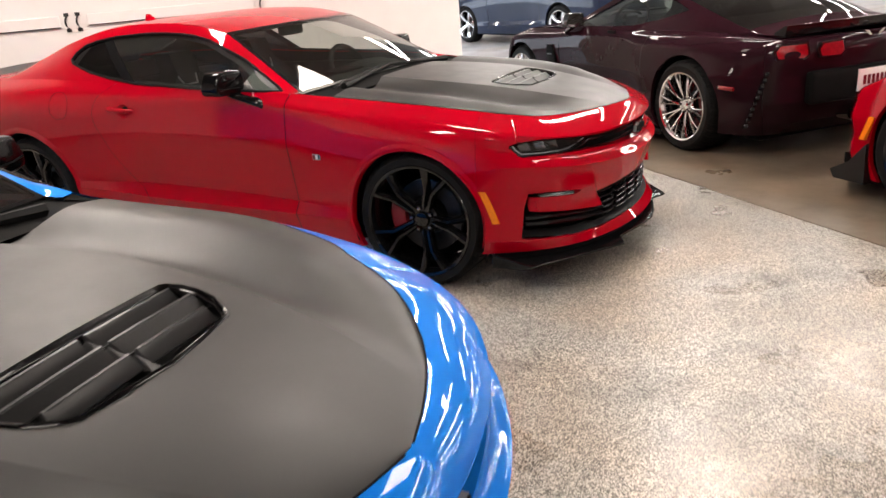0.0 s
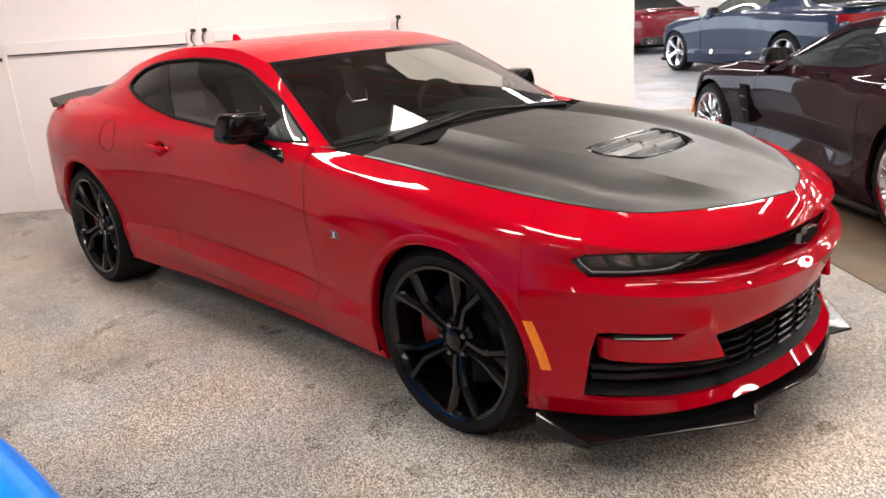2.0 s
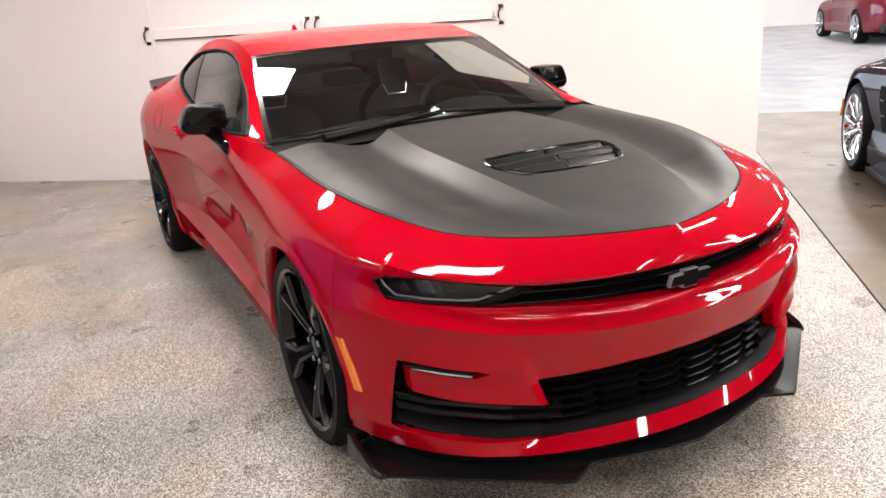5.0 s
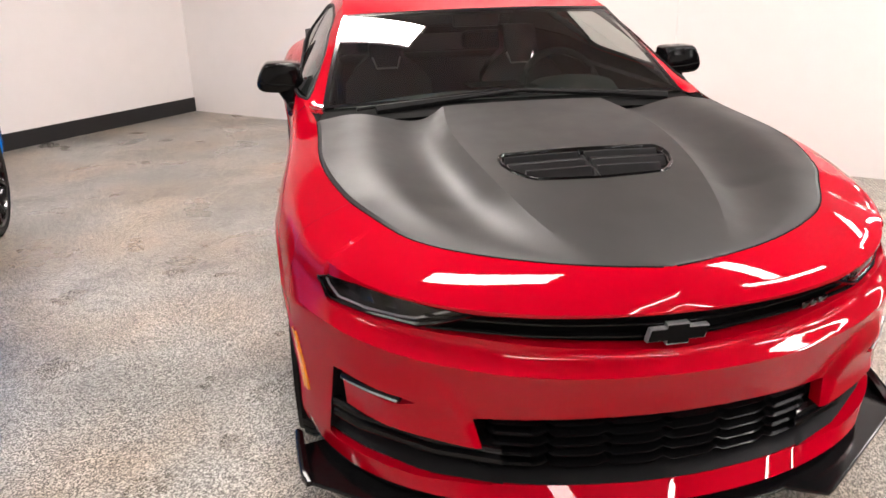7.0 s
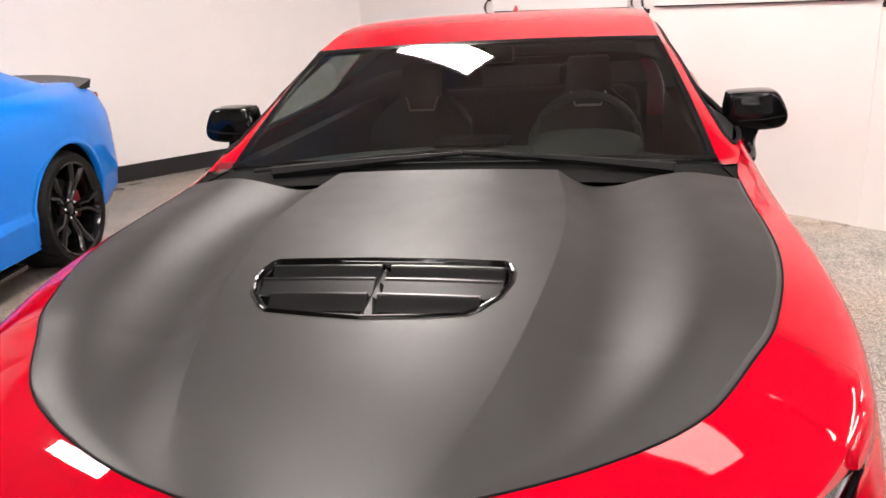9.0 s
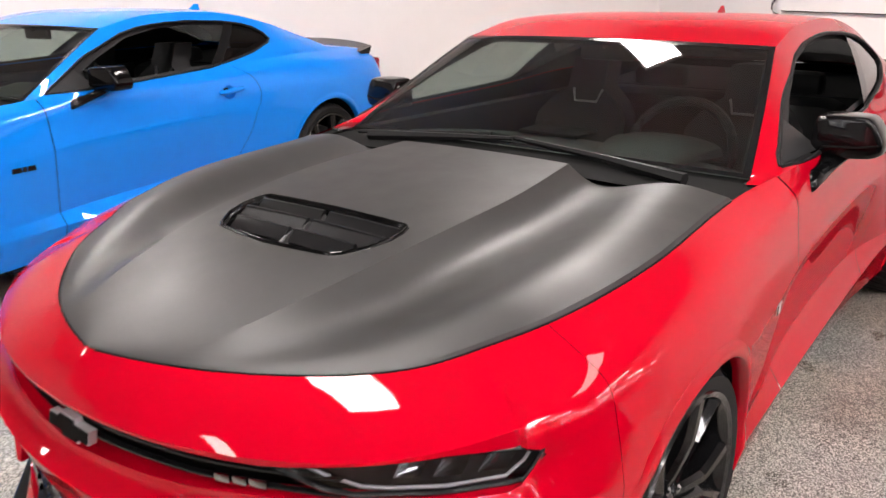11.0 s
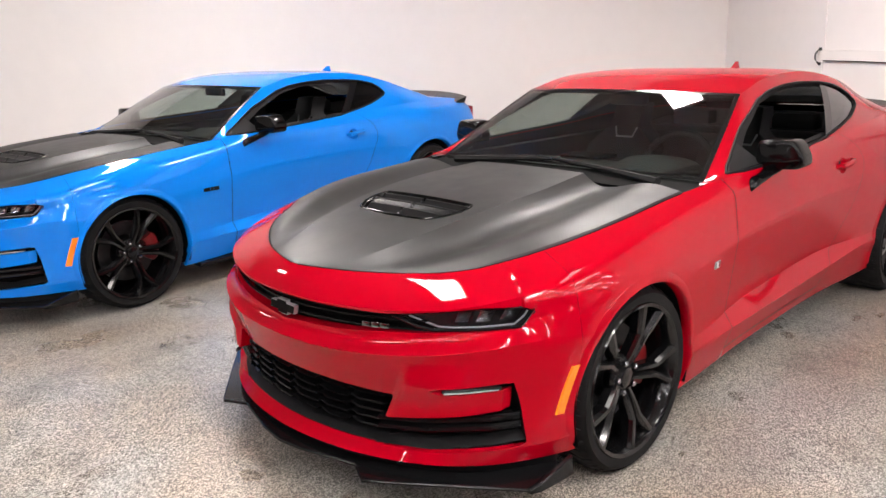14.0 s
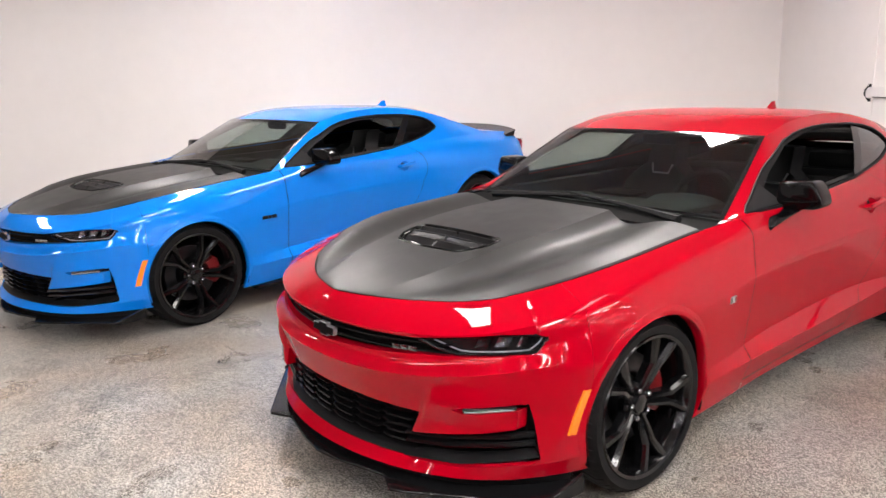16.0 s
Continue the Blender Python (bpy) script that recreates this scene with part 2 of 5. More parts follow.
def lathe(bm, profile, n=48, axis="y"):
    """Ring surface of (radius, height) points turned about the axis."""
    rows = []
    for r, h in profile:
        row = []
        for i in range(n):
            a = 2 * math.pi * i / n
            c, s = r * math.cos(a), r * math.sin(a)
            row.append((c, h, s) if axis == "y" else ((c, s, h) if axis == "z" else (h, c, s)))
        rows.append(row)
    grid(bm, rows, close=True)


def tube(bm, pts, r, n=8, taper=None):
    pts = [Vector(p) for p in pts]
    rows = []
    for i, p in enumerate(pts):
        d = (pts[min(i + 1, len(pts) - 1)] - pts[max(i - 1, 0)]).normalized()
        a = d.cross(Vector((0, 0, 1)) if abs(d.z) < 0.9 else Vector((1, 0, 0))).normalized()
        b = d.cross(a)
        k = r * (taper[i] if taper else 1)
        rows.append([p + (a * math.cos(2 * math.pi * j / n) + b * math.sin(2 * math.pi * j / n)) * k for j in range(n)])
    vs = grid(bm, rows, close=True)
    bm.faces.new(vs[0])
    bm.faces.new(vs[-1])


def prism(bm, pts, lo, hi, axis="y"):
    """A flat outline pulled from lo to hi along an axis."""
    def at(p, h):
        return (h, p[0], p[1]) if axis == "x" else ((p[0], h, p[1]) if axis == "y" else (p[0], p[1], h))
    a = [bm.verts.new(at(p, lo)) for p in pts]
    b = [bm.verts.new(at(p, hi)) for p in pts]
    bm.faces.new(a)
    bm.faces.new(b)
    for i in range(len(pts)):
        j = (i + 1) % len(pts)
        bm.faces.new((a[i], a[j], b[j], b[i]))


def inside(poly, x, y):
    s = None
    for (ax, ay), (bx, by) in zip(poly, poly[1:] + poly[:1]):
        c = (bx - ax) * (y - ay) - (by - ay) * (x - ax)
        if abs(c) > 1e-9:
            if s is None:
                s = c > 0
            elif (c > 0) != s:
                return False
    return True


def cut(bm, poly, axis, keep=lambda c: True, rim=0.0, way=(0, 0, 0)):
    """Cut a convex outline, seen along an axis, out of a skin; where rim > 0 its edge is turned in along way."""
    ia, ib = {"x": (1, 2), "y": (0, 2), "z": (0, 1)}[axis]
    poly = [tuple(p) for p in poly]
    lo = [min(p[k] for p in poly) - 0.04 for k in (0, 1)]
    hi = [max(p[k] for p in poly) + 0.04 for k in (0, 1)]

    def near(f):
        c = f.calc_center_median()
        size = max((v.co - c).length for v in f.verts)
        return keep(c) and lo[0] - size < c[ia] < hi[0] + size and lo[1] - size < c[ib] < hi[1] + size

    for p, q in zip(poly, poly[1:] + poly[:1]):
        n = Vector((0, 0, 0))
        n[ia], n[ib] = q[1] - p[1], p[0] - q[0]
        o = Vector((0, 0, 0))
        o[ia], o[ib] = p
        if n.length < 1e-7:
            continue
        fs = [f for f in bm.faces if near(f)]
        geom = list({v for f in fs for v in f.verts}) + list({e for f in fs for e in f.edges}) + fs
        bmesh.ops.bisect_plane(bm, geom=geom, plane_co=o, plane_no=n.normalized(), dist=1e-5)
    gone = [f for f in bm.faces if keep(f.calc_center_median()) and inside(poly, f.calc_center_median()[ia], f.calc_center_median()[ib])]
    gs = set(gone)
    edge = [e for f in gone for e in f.edges if any(g not in gs for g in e.link_faces)]
    bmesh.ops.delete(bm, geom=gone, context="FACES")
    if rim:
        edge = [e for e in set(edge) if e.is_valid]
        r = bmesh.ops.extrude_edge_only(bm, edges=edge)
        vs = [g for g in r["geom"] if isinstance(g, bmesh.types.BMVert)]
        bmesh.ops.translate(bm, verts=vs, vec=Vector(way) * rim)


def catmull(keys, values, x):
    """Rounder curve through keys, at x (array); values may be rows of coordinates."""
    k, v = np.asarray(keys, float), np.asarray(values, float)
    m = np.gradient(v, k, axis=0)
    x = np.clip(np.asarray(x, float), k[0], k[-1])
    i = np.clip(np.searchsorted(k, x, side="right") - 1, 0, len(k) - 2)
    h = (k[i + 1] - k[i])
    t = (x - k[i]) / h
    if v.ndim == 2:
        h, t = h[..., None], t[..., None]
    return (v[i] * (1 + 2 * t) * (1 - t) ** 2 + m[i] * h * t * (1 - t) ** 2
            + v[i + 1] * t * t * (3 - 2 * t) + m[i + 1] * h * t * t * (t - 1))

# ---- the room ----
def slab(name, corners, z0, z1, material, label="", category="", bm=None):
    """A block on a four-cornered plan in the room's axes, corners as (u, w)."""
    bm = bmesh.new()
    prism(bm, [tuple(rm(u, w).to_2d()) for u, w in corners], z0, z1, "z")
    ob = part(name, bm, material, smooth=False)
    return tagged(ob, label, category, kind="structure")


U_END, W_END, U_FAR, H = 7.27, 13.0, 24.0, 3.5
slab("floor", ((-0.3, -0.3), (7.39, -0.3), (7.39, W_END), (-0.3, W_END)), -0.12, 0.0, FLAKE, "grey speckled flake epoxy floor, slightly glossy", "floor")
slab("floor_hall", ((7.40, -3.0), (U_FAR, -3.0), (U_FAR, W_END), (7.40, W_END)), -0.12, 0.0, BROWN, "brown stained polished concrete floor of the hall", "floor")
slab("floor_joint", ((7.39, -0.3), (7.40, -0.3), (7.40, W_END), (7.39, W_END)), -0.12, -0.006, UNDER, "dark joint between the two floors", "joint")
slab("wall_rear", ((0.0, -0.15), (U_END, -0.15), (U_END, 0.0), (0.0, 0.0)), 0.0, H, WALLP, "white painted rear wall ending in a free edge", "wall")
slab("wall_side", ((-0.15, -0.15), (0.0, -0.15), (0.0, W_END), (-0.15, W_END)), 0.0, H, WALLP, "white painted side wall behind the blue car", "wall")
# wall_front is never in view; added to close the bay and bounce light
slab("wall_front", ((-0.15, W_END), (U_FAR, W_END), (U_FAR, W_END + 0.15), (-0.15, W_END + 0.15)), 0.0, H, WALLP, "unseen white wall closing the bay behind the camera", "wall")
slab("wall_hall", ((U_FAR, -22), (U_FAR + 0.15, -22), (U_FAR + 0.15, W_END + 0.15), (U_FAR, W_END + 0.15)), 0.0, H, WALLP, "white painted hall wall", "wall")
slab("wall_far", ((7.0, -22.15), (U_FAR + 0.15, -22.15), (U_FAR + 0.15, -22), (7.0, -22)), 0.0, H, WALLP, "white painted far hall wall", "wall")
slab("wall_hall_side", ((4.0, -22.0), (4.15, -22.0), (4.15, -0.15), (4.0, -0.15)), 0.0, H, WALLP, "white painted hall wall behind the rear wall", "wall")
slab("window_day", ((4.16, -16.0), (4.20, -16.0), (4.20, -3.0), (4.16, -3.0)), 0.3, 3.2, DAY, "bright daylight window strip of the hall", "window")
slab("floor_hall_rear", ((4.0, -22), (U_FAR, -22), (U_FAR, -3.012), (4.0, -3.012)), -0.12, 0.0, PALE, "pale grey polished concrete floor of the far hall", "floor")
slab("floor_passage", ((4.0, -3.0), (7.39, -3.0), (7.39, -0.31), (4.0, -0.31)), -0.12, 0.0, PALE, "pale grey polished concrete floor behind the wall", "floor")
slab("ceiling", ((-0.15, -22.15), (U_FAR + 0.15, -22.15), (U_FAR + 0.15, W_END + 0.15), (-0.15, W_END + 0.15)), H, H + 0.12, CEIL, "plain matt grey ceiling over bay and hall", "ceiling")
slab("baseboard", ((0.0, 0.0), (0.016, 0.0), (0.016, W_END), (0.0, W_END)), 0.0, 0.15, BASEB, "black baseboard along the side wall", "baseboard")


def ceiling_light(u, w, lu, lw, material, group):
    ob = thing("ceiling_light", "white rectangular ceiling light, switched on", "ceiling light", group, Matrix.Translation(rm(u, w, H)) @ pose(0, 0, 0, 0, 0, -40.8))
    bm = bmesh.new()
    box(bm, (-lw / 2 - 0.02, -lu / 2 - 0.02, -0.05), (lw / 2 + 0.02, lu / 2 + 0.02, -0.002))
    part("frame", bm, WALLP, ob, smooth=False)
    bm = bmesh.new()
    box(bm, (-lw / 2, -lu / 2, -0.06), (lw / 2, lu / 2, -0.052))
    part("diffuser", bm, material, ob, "glowing white diffuser", smooth=False)
    return ob


# lamps at (2.9, 9.0) and (7.4, 6.4) are added fill, not known fixtures
for u, w, strength in ((3.62, 2.2, 94), (6.6, 2.08, 12), (2.6, 5.8, 88), (5.5, 4.2, 54), (2.9, 9.0, 56), (7.4, 6.4, 26), (8.42, 2.38, 78), (8.42, -1.4, 36), (11.3, 1.9, 46)):
    ceiling_light(u, w, 1.15, 0.36, lamp(strength), "ceiling lights of the bay")
for u in (9.2, 11.6, 14.0, 16.4, 18.8, 21.2):
    for w in (-18, -14, -10, -6, -2, 2, 6, 10):
        ceiling_light(u, w, 0.12, 2.4, LAMPF, "tube lights of the hall")


# white rails with black pull handles on the rear wall
def wall_rail(u0, u1):
    ob = thing("wall_rail", "white painted panel rail fixed to the rear wall", "rail", "rails on the rear wall", Matrix.Translation(rm(u0, 0)) @ pose(0, 0, 0, 0, 0, -40.8))
    bm = bmesh.new()
    box(bm, (0.0, 0.0, 1.288), (0.030, u1 - u0, 1.378), bevel=0.004)
    part("board", bm, WALLP, ob, smooth=False)
    # black strip stands in for the shadow along the board's lower edge
    bm = bmesh.new()
    box(bm, (0.0, 0.0, 1.281), (0.022, u1 - u0, 1.2875))
    part("shadow_gap", bm, PLASTIC, ob, "dark strip drawn as the shadow line under the board", smooth=False)


wall_rail(2.13, 3.54)
wall_rail(3.76, 5.20)


def pull_handle(u):
    ob = thing("pull_handle", "black bow-shaped pull handle on the white wall", "handle", "pull handles on the rear wall", Matrix.Translation(rm(u, 0)) @ pose(0, 0, 0, 0, 0, -40.8))
    bm = bmesh.new()
    tube(bm, [(0.010, 0, 1.255), (0.030, 0, 1.270), (0.042, -0.012, 1.295), (0.044, -0.016, 1.32), (0.042, -0.012, 1.345), (0.030, 0, 1.370), (0.010, 0, 1.385)], 0.008, 8)
    part("grip", bm, PLASTIC, ob)
    for z in (1.255, 1.385):
        bm = bmesh.new()
        box(bm, (0.0, -0.02, z - 0.014), (0.012, 0.02, z + 0.014), bevel=0.003)
        part("foot_plate", bm, PLASTIC, ob)


for u in (2.05, 3.60, 3.69, 5.27):
    pull_handle(u)
for u in (2.09, 3.645, 5.235):
    tagged(slab("trim", ((u - 0.012, 0.0), (u + 0.012, 0.0), (u + 0.012, 0.008), (u - 0.012, 0.008)), 0.0, H, WALLP, "narrow white joint strip on the rear wall", "trim"))

# ---- cars: a belt of levels round the plan outline, and a top lofted between rails and centre line ----
class Shell:
    def __init__(self, plan, levels, rail, centre, breaks=(1, 3, 8), crease=(3, 4, 5), crown=2.3, glass=2.3, nose=0.0):
        self.breaks, self.crease, self.crown, self.glass, self.nose = breaks, crease, crown, glass, nose
        self.plan = np.array(plan, float)
        self.levels = levels
        self.rail, self.centre = np.array(rail, float), np.array(centre, float)
        n = len(plan)
        self.k = np.arange(n)
        p = self.plan
        ext = np.vstack([[p[1][0], -p[1][1]], p, [p[-2][0], -p[-2][1]]])
        self.ext, self.kext = ext, np.arange(-1, n + 1)

    def outline(self, s):
        return catmull(self.kext, self.ext, s)

    def normal(self, s):
        d = self.outline(s + 0.02) - self.outline(s - 0.02)
        n = np.stack([-d[..., 1], d[..., 0]], -1)
        n /= np.linalg.norm(n, axis=-1, keepdims=True)
        return np.where((n * (self.outline(s) - np.array([-1.4, 0]))).sum(-1, keepdims=True) < 0, -n, n)

    def level(self, i, s):
        """Points of level i at stations s."""
        lv = np.array(self.levels[i], float)
        kk = np.abs(s)
        inset, z = catmull(self.k, lv[0], kk), catmull(self.k, lv[1], kk)
        q = self.outline(kk) - self.normal(kk) * inset[..., None]
        return np.concatenate([q, z[..., None]], -1)

    def belt(self, s, t, out=0.0):
        """Point of the side skin at station s (array) and depth t (array of the same shape), 0 at the top edge."""
        s, t = np.broadcast_arrays(np.asarray(s, float), np.asarray(t, float))
        n = len(self.levels)
        L = np.stack([self.level(i, s) for i in range(n)], 0)
        i = np.clip(np.floor(t).astype(int), 0, n - 2)
        f = (t - i)[..., None]
        take = lambda j: np.take_along_axis(L, np.clip(j, 0, n - 1)[None, ..., None], 0)[0]
        a, b, c, d = take(i - 1), take(i), take(i + 1), take(i + 2)
        fold = np.abs(s) < self.nose
        sharp = np.isin(i, self.crease) | ((i == 1) & fold), np.isin(i + 1, self.crease) | ((i == 0) & fold)
        m0 = np.where(((i == 0) | sharp[0])[..., None], c - b, (c - a) / 2) * 0.85
        m1 = np.where(((i == n - 2) | sharp[1])[..., None], c - b, (d - b) / 2) * 0.85
        p = b * (1 + 2 * f) * (1 - f) ** 2 + m0 * f * (1 - f) ** 2 + c * f * f * (3 - 2 * f) + m1 * f * f * (f - 1)
        # the folded nose panel is crowned between its edges
        q = np.where(fold & (i == 0), 0.008 * 4 * f[..., 0] * (1 - f[..., 0]), 0.0) * np.clip((self.nose - np.abs(s)) / 0.8, 0, 1)
        p = p.copy()
        p[..., 2] += 0.65 * q
        p[..., :2] += self.normal(np.abs(s)) * (out + 0.75 * q)[..., None]
        return p

    def station(self, x, lo=3.0):
        """Station on the long side at which the outline passes x."""
        s = np.linspace(lo, len(self.plan) - 1 - 1.5, 600)
        xs = self.outline(s)[:, 0]
        return np.interp(-np.asarray(x, float), -xs, s)

    def edge(self, x):
        """Top edge of the belt at x."""
        return self.level(0, self.station(x))

    def line(self, pts, tau):
        """Rail or centre line at tau; the curve breaks at the window edges."""
        out = np.zeros(tau.shape + (3,))
        ends = [0, *self.breaks, len(pts) - 1]
        for a, b in zip(ends, ends[1:]):
            sel = (tau >= a) & (tau <= b)
            if sel.any():
                k = np.arange(a, b + 1)
                if b - a == 2:
                    t = (tau[sel] - a)[:, None]
                    p, q, r = pts[a], pts[a + 1], pts[b]
                    out[sel] = p * (t - 1) * (t - 2) / 2 - q * t * (t - 2) + r * t * (t - 1) / 2
                else:
                    out[sel] = catmull(k, pts[a:b + 1], tau[sel])
        return out

    def top(self, tau, v):
        """Point of the top at station tau and v = 0 at the centre line, 1 at the rail."""
        tau, v = np.broadcast_arrays(np.asarray(tau, float), np.asarray(v, float))
        r, c = self.line(self.rail, tau), self.line(self.centre, tau)
        a = np.abs(v)[..., None]
        w = 1 - a ** (self.glass + (self.crown - self.glass) * np.clip(tau - 3, 0, 1))[..., None]
        p = r + (c - r) * w
        p[..., 1] = r[..., 1] * v
        return p

    def flank(self, tau, v, bulge=0.010):
        """Point of the upper side between the rail (v = 0) and the belt's top edge (v = 1)."""
        tau, v = np.broadcast_arrays(np.asarray(tau, float), np.asarray(v, float))
        r = self.line(self.rail, tau)
        e = self.edge(r[..., 0])
        a = v[..., None]
        p = r + (e - r) * a
        p[..., 1] += bulge * np.sin(np.pi * np.clip(v, 0, 1)) ** 0.9
        return p


def strip(bm, fn, a, b):
    """Grid from fn(a_i, b_j)."""
    A, B = np.meshgrid(a, b, indexing="ij")
    P = fn(A, B)
    return grid(bm, P.tolist())


def weld(bm, d=0.0004):
    bmesh.ops.remove_doubles(bm, verts=bm.verts, dist=d)


def ring(cx, cz, r, n=28):
    return [(cx + r * math.cos(2 * math.pi * i / n), cz + r * math.sin(2 * math.pi * i / n)) for i in range(n)]


def both(bm, sides):
    """Mirror the mesh so that it covers the wanted sides: 1 left, -1 right, 0 both."""
    if sides == -1:
        bmesh.ops.scale(bm, vec=(1, -1, 1), verts=bm.verts)
        bmesh.ops.reverse_faces(bm, faces=bm.faces)
    elif sides == 0:
        bmesh.ops.mirror(bm, geom=list(bm.verts) + list(bm.edges) + list(bm.faces), axis="Y", merge_dist=0.0005)


def wheel(parent, x, y, side, R, W, rim, material, style, steer=0.0):
    """Tyre, rim with spokes, disc, caliper, nuts. side: 1 left, -1 right. y is the tyre's outer face."""
    w = new("wheel")
    w.parent = parent
    w.matrix_local = pose(x, y, R, 0, 0, (180 if side < 0 else 0) + steer)
    # local +y points outwards
    bm = bmesh.new()
    s = rim + 0.012
    lathe(bm, [(rim - 0.01, -0.02), (rim + 0.004, -0.004), (s + 0.01, 0.0), ((s + R) / 2, 0.002), (R - 0.022, -0.008), (R - 0.006, -0.024), (R, -0.05), (R + 0.001, -W / 2),
               (R, -W + 0.05), (R - 0.006, -W + 0.02), (R - 0.03, -W), (rim, -W + 0.02)], 64)
    tyre = part("tyre", bm, RUBBER, w)
    bm = bmesh.new()
    for i in range(40):
        a = 2 * math.pi * i / 40
        for k in (1, -1):
            h0, h1 = (-0.012, -W / 2 + 0.03) if k > 0 else (-W + 0.012, -W / 2 - 0.03)
            rows = []
            for q in np.linspace(0, 1, 5):
                h = h0 + (h1 - h0) * q
                rr = R + 0.001 - (0.013 if q == 0 else 0)
                b_ = a + 0.10 * q
                rows.append([(rr * math.cos(b_), h, rr * math.sin(b_)), ((rr + 0.003) * math.cos(b_ + 0.008), h, (rr + 0.003) * math.sin(b_ + 0.008)), ((rr + 0.003) * math.cos(b_ + 0.10), h, (rr + 0.003) * math.sin(b_ + 0.10)), (rr * math.cos(b_ + 0.108), h, rr * math.sin(b_ + 0.108))])
            grid(bm, rows)
    tagged(part("tread", bm, RUBBER, tyre), kind="stuff")
    bm = bmesh.new()
    lathe(bm, [(rim + 0.006, -0.006), (rim + 0.001, 0.002), (rim - 0.012, -0.004), (rim - 0.020, -0.02), (rim - 0.03, -0.055), (rim - 0.035, -W + 0.03), (rim, -W + 0.015)], 64)
    r = part("rim", bm, material, w)
    n = {"twin": 5, "mesh": 10, "five": 5}[style]
    hub = -0.052
    for i in range(n):
        bm = bmesh.new()
        prongs = {"twin": (-1, 1), "mesh": (-1, 1), "five": (0,)}[style]
        for k in prongs:
            rows = []
            k_ = -1 if k < 0 else 1
            for q in (0, 0.15, 0.35, 0.52, 0.60, 0.74, 0.9, 1.0):
                rad = 0.050 + (rim - 0.016 - 0.050) * q
                ang, lat = 0.0, 0.0
                if style == "twin":
                    lat = k * (0.0125 + 0.012 * q + 0.040 * max(0.0, q - 0.52) / 0.48)
                    wid = 0.0130 + 0.0045 * q + 0.006 * max(0.0, q - 0.52) / 0.48
                elif style == "mesh":
                    ang = radians(k * (2.5 + 5.0 * q ** 1.5))
                    wid = 0.0075
                else:
                    wid = 0.026 + 0.02 * q
                h = hub + 0.044 * q ** 0.8 + 0.006 * math.sin(math.pi * q)
                c, s_ = math.cos(ang), math.sin(ang)
                def at(l, hh):
                    return (rad * c - (l + lat) * s_, hh, rad * s_ + (l + lat) * c)
                rows.append([at(-wid * k_, h - 0.040), at(-wid * k_, h - 0.013), at(-wid * 0.30 * k_, h + 0.004), at(wid * 0.55 * k_, h + 0.002), at(wid * k_, h - 0.012), at(wid * k_, h - 0.044)])
            grid(bm, rows, close=True)
        bmesh.ops.rotate(bm, verts=bm.verts, cent=(0, 0, 0), matrix=Matrix.Rotation(2 * math.pi * i / n + 0.53, 3, "Y"))
        part("spoke", bm, material, w, angle=14)
    bm = bmesh.new()
    lathe(bm, [(0.082, hub - 0.05), (0.080, hub - 0.012), (0.070, hub - 0.002), (0.040, hub - 0.002), (0.036, hub + 0.010), (0.030, hub + 0.013), (0.001, hub + 0.014)], 40)
    part("hub", bm, material, w)
    for i in range(5):
        bm = bmesh.new()
        lathe(bm, [(0.012, 0), (0.011, 0.016), (0.006, 0.021), (0.0005, 0.022)], 6)
        a = 2 * math.pi * (i + 0.5) / 5 - 0.53
        bmesh.ops.translate(bm, verts=bm.verts, vec=(0.057 * math.cos(a), hub - 0.004, 0.057 * math.sin(a)))
        part("wheel_nut", bm, CHROMEB, w)
    bm = bmesh.new()
    lathe(bm, [(0.11, -0.115), (0.175, -0.115), (0.186, -0.117), (0.186, -0.140), (0.175, -0.142), (0.10, -0.142), (0.075, -0.075), (0.02, -0.07)], 48)
    part("brake_disc", bm, DISC, w, "grey steel brake disc")
    bm = bmesh.new()
    rows = []
    for q in np.linspace(-0.52, 0.52, 9):
        a = q + (0.0 if side > 0 else math.pi) + math.pi
        c, s_ = math.cos(a), math.sin(a)
        e = 1 - 0.10 * abs(q / 0.52) ** 6
        rows.append([(rr * e * c, hh, rr * e * s_) for rr, hh in ((0.118, -0.10), (0.118, -0.085), (0.15, -0.078), (0.19, -0.080), (0.202, -0.09), (0.202, -0.15), (0.118, -0.155))])
    vs = grid(bm, rows, close=True)
    bm.faces.new(vs[0]), bm.faces.new(vs[-1])
    part("brake_caliper", bm, CALIPER, w, "red painted brake caliper")
    bm = bmesh.new()
    lathe(bm, [(rim - 0.036, -W + 0.05), (0.001, -W + 0.06)], 32)
    part("inner_barrel", bm, UNDER, w)
    return w


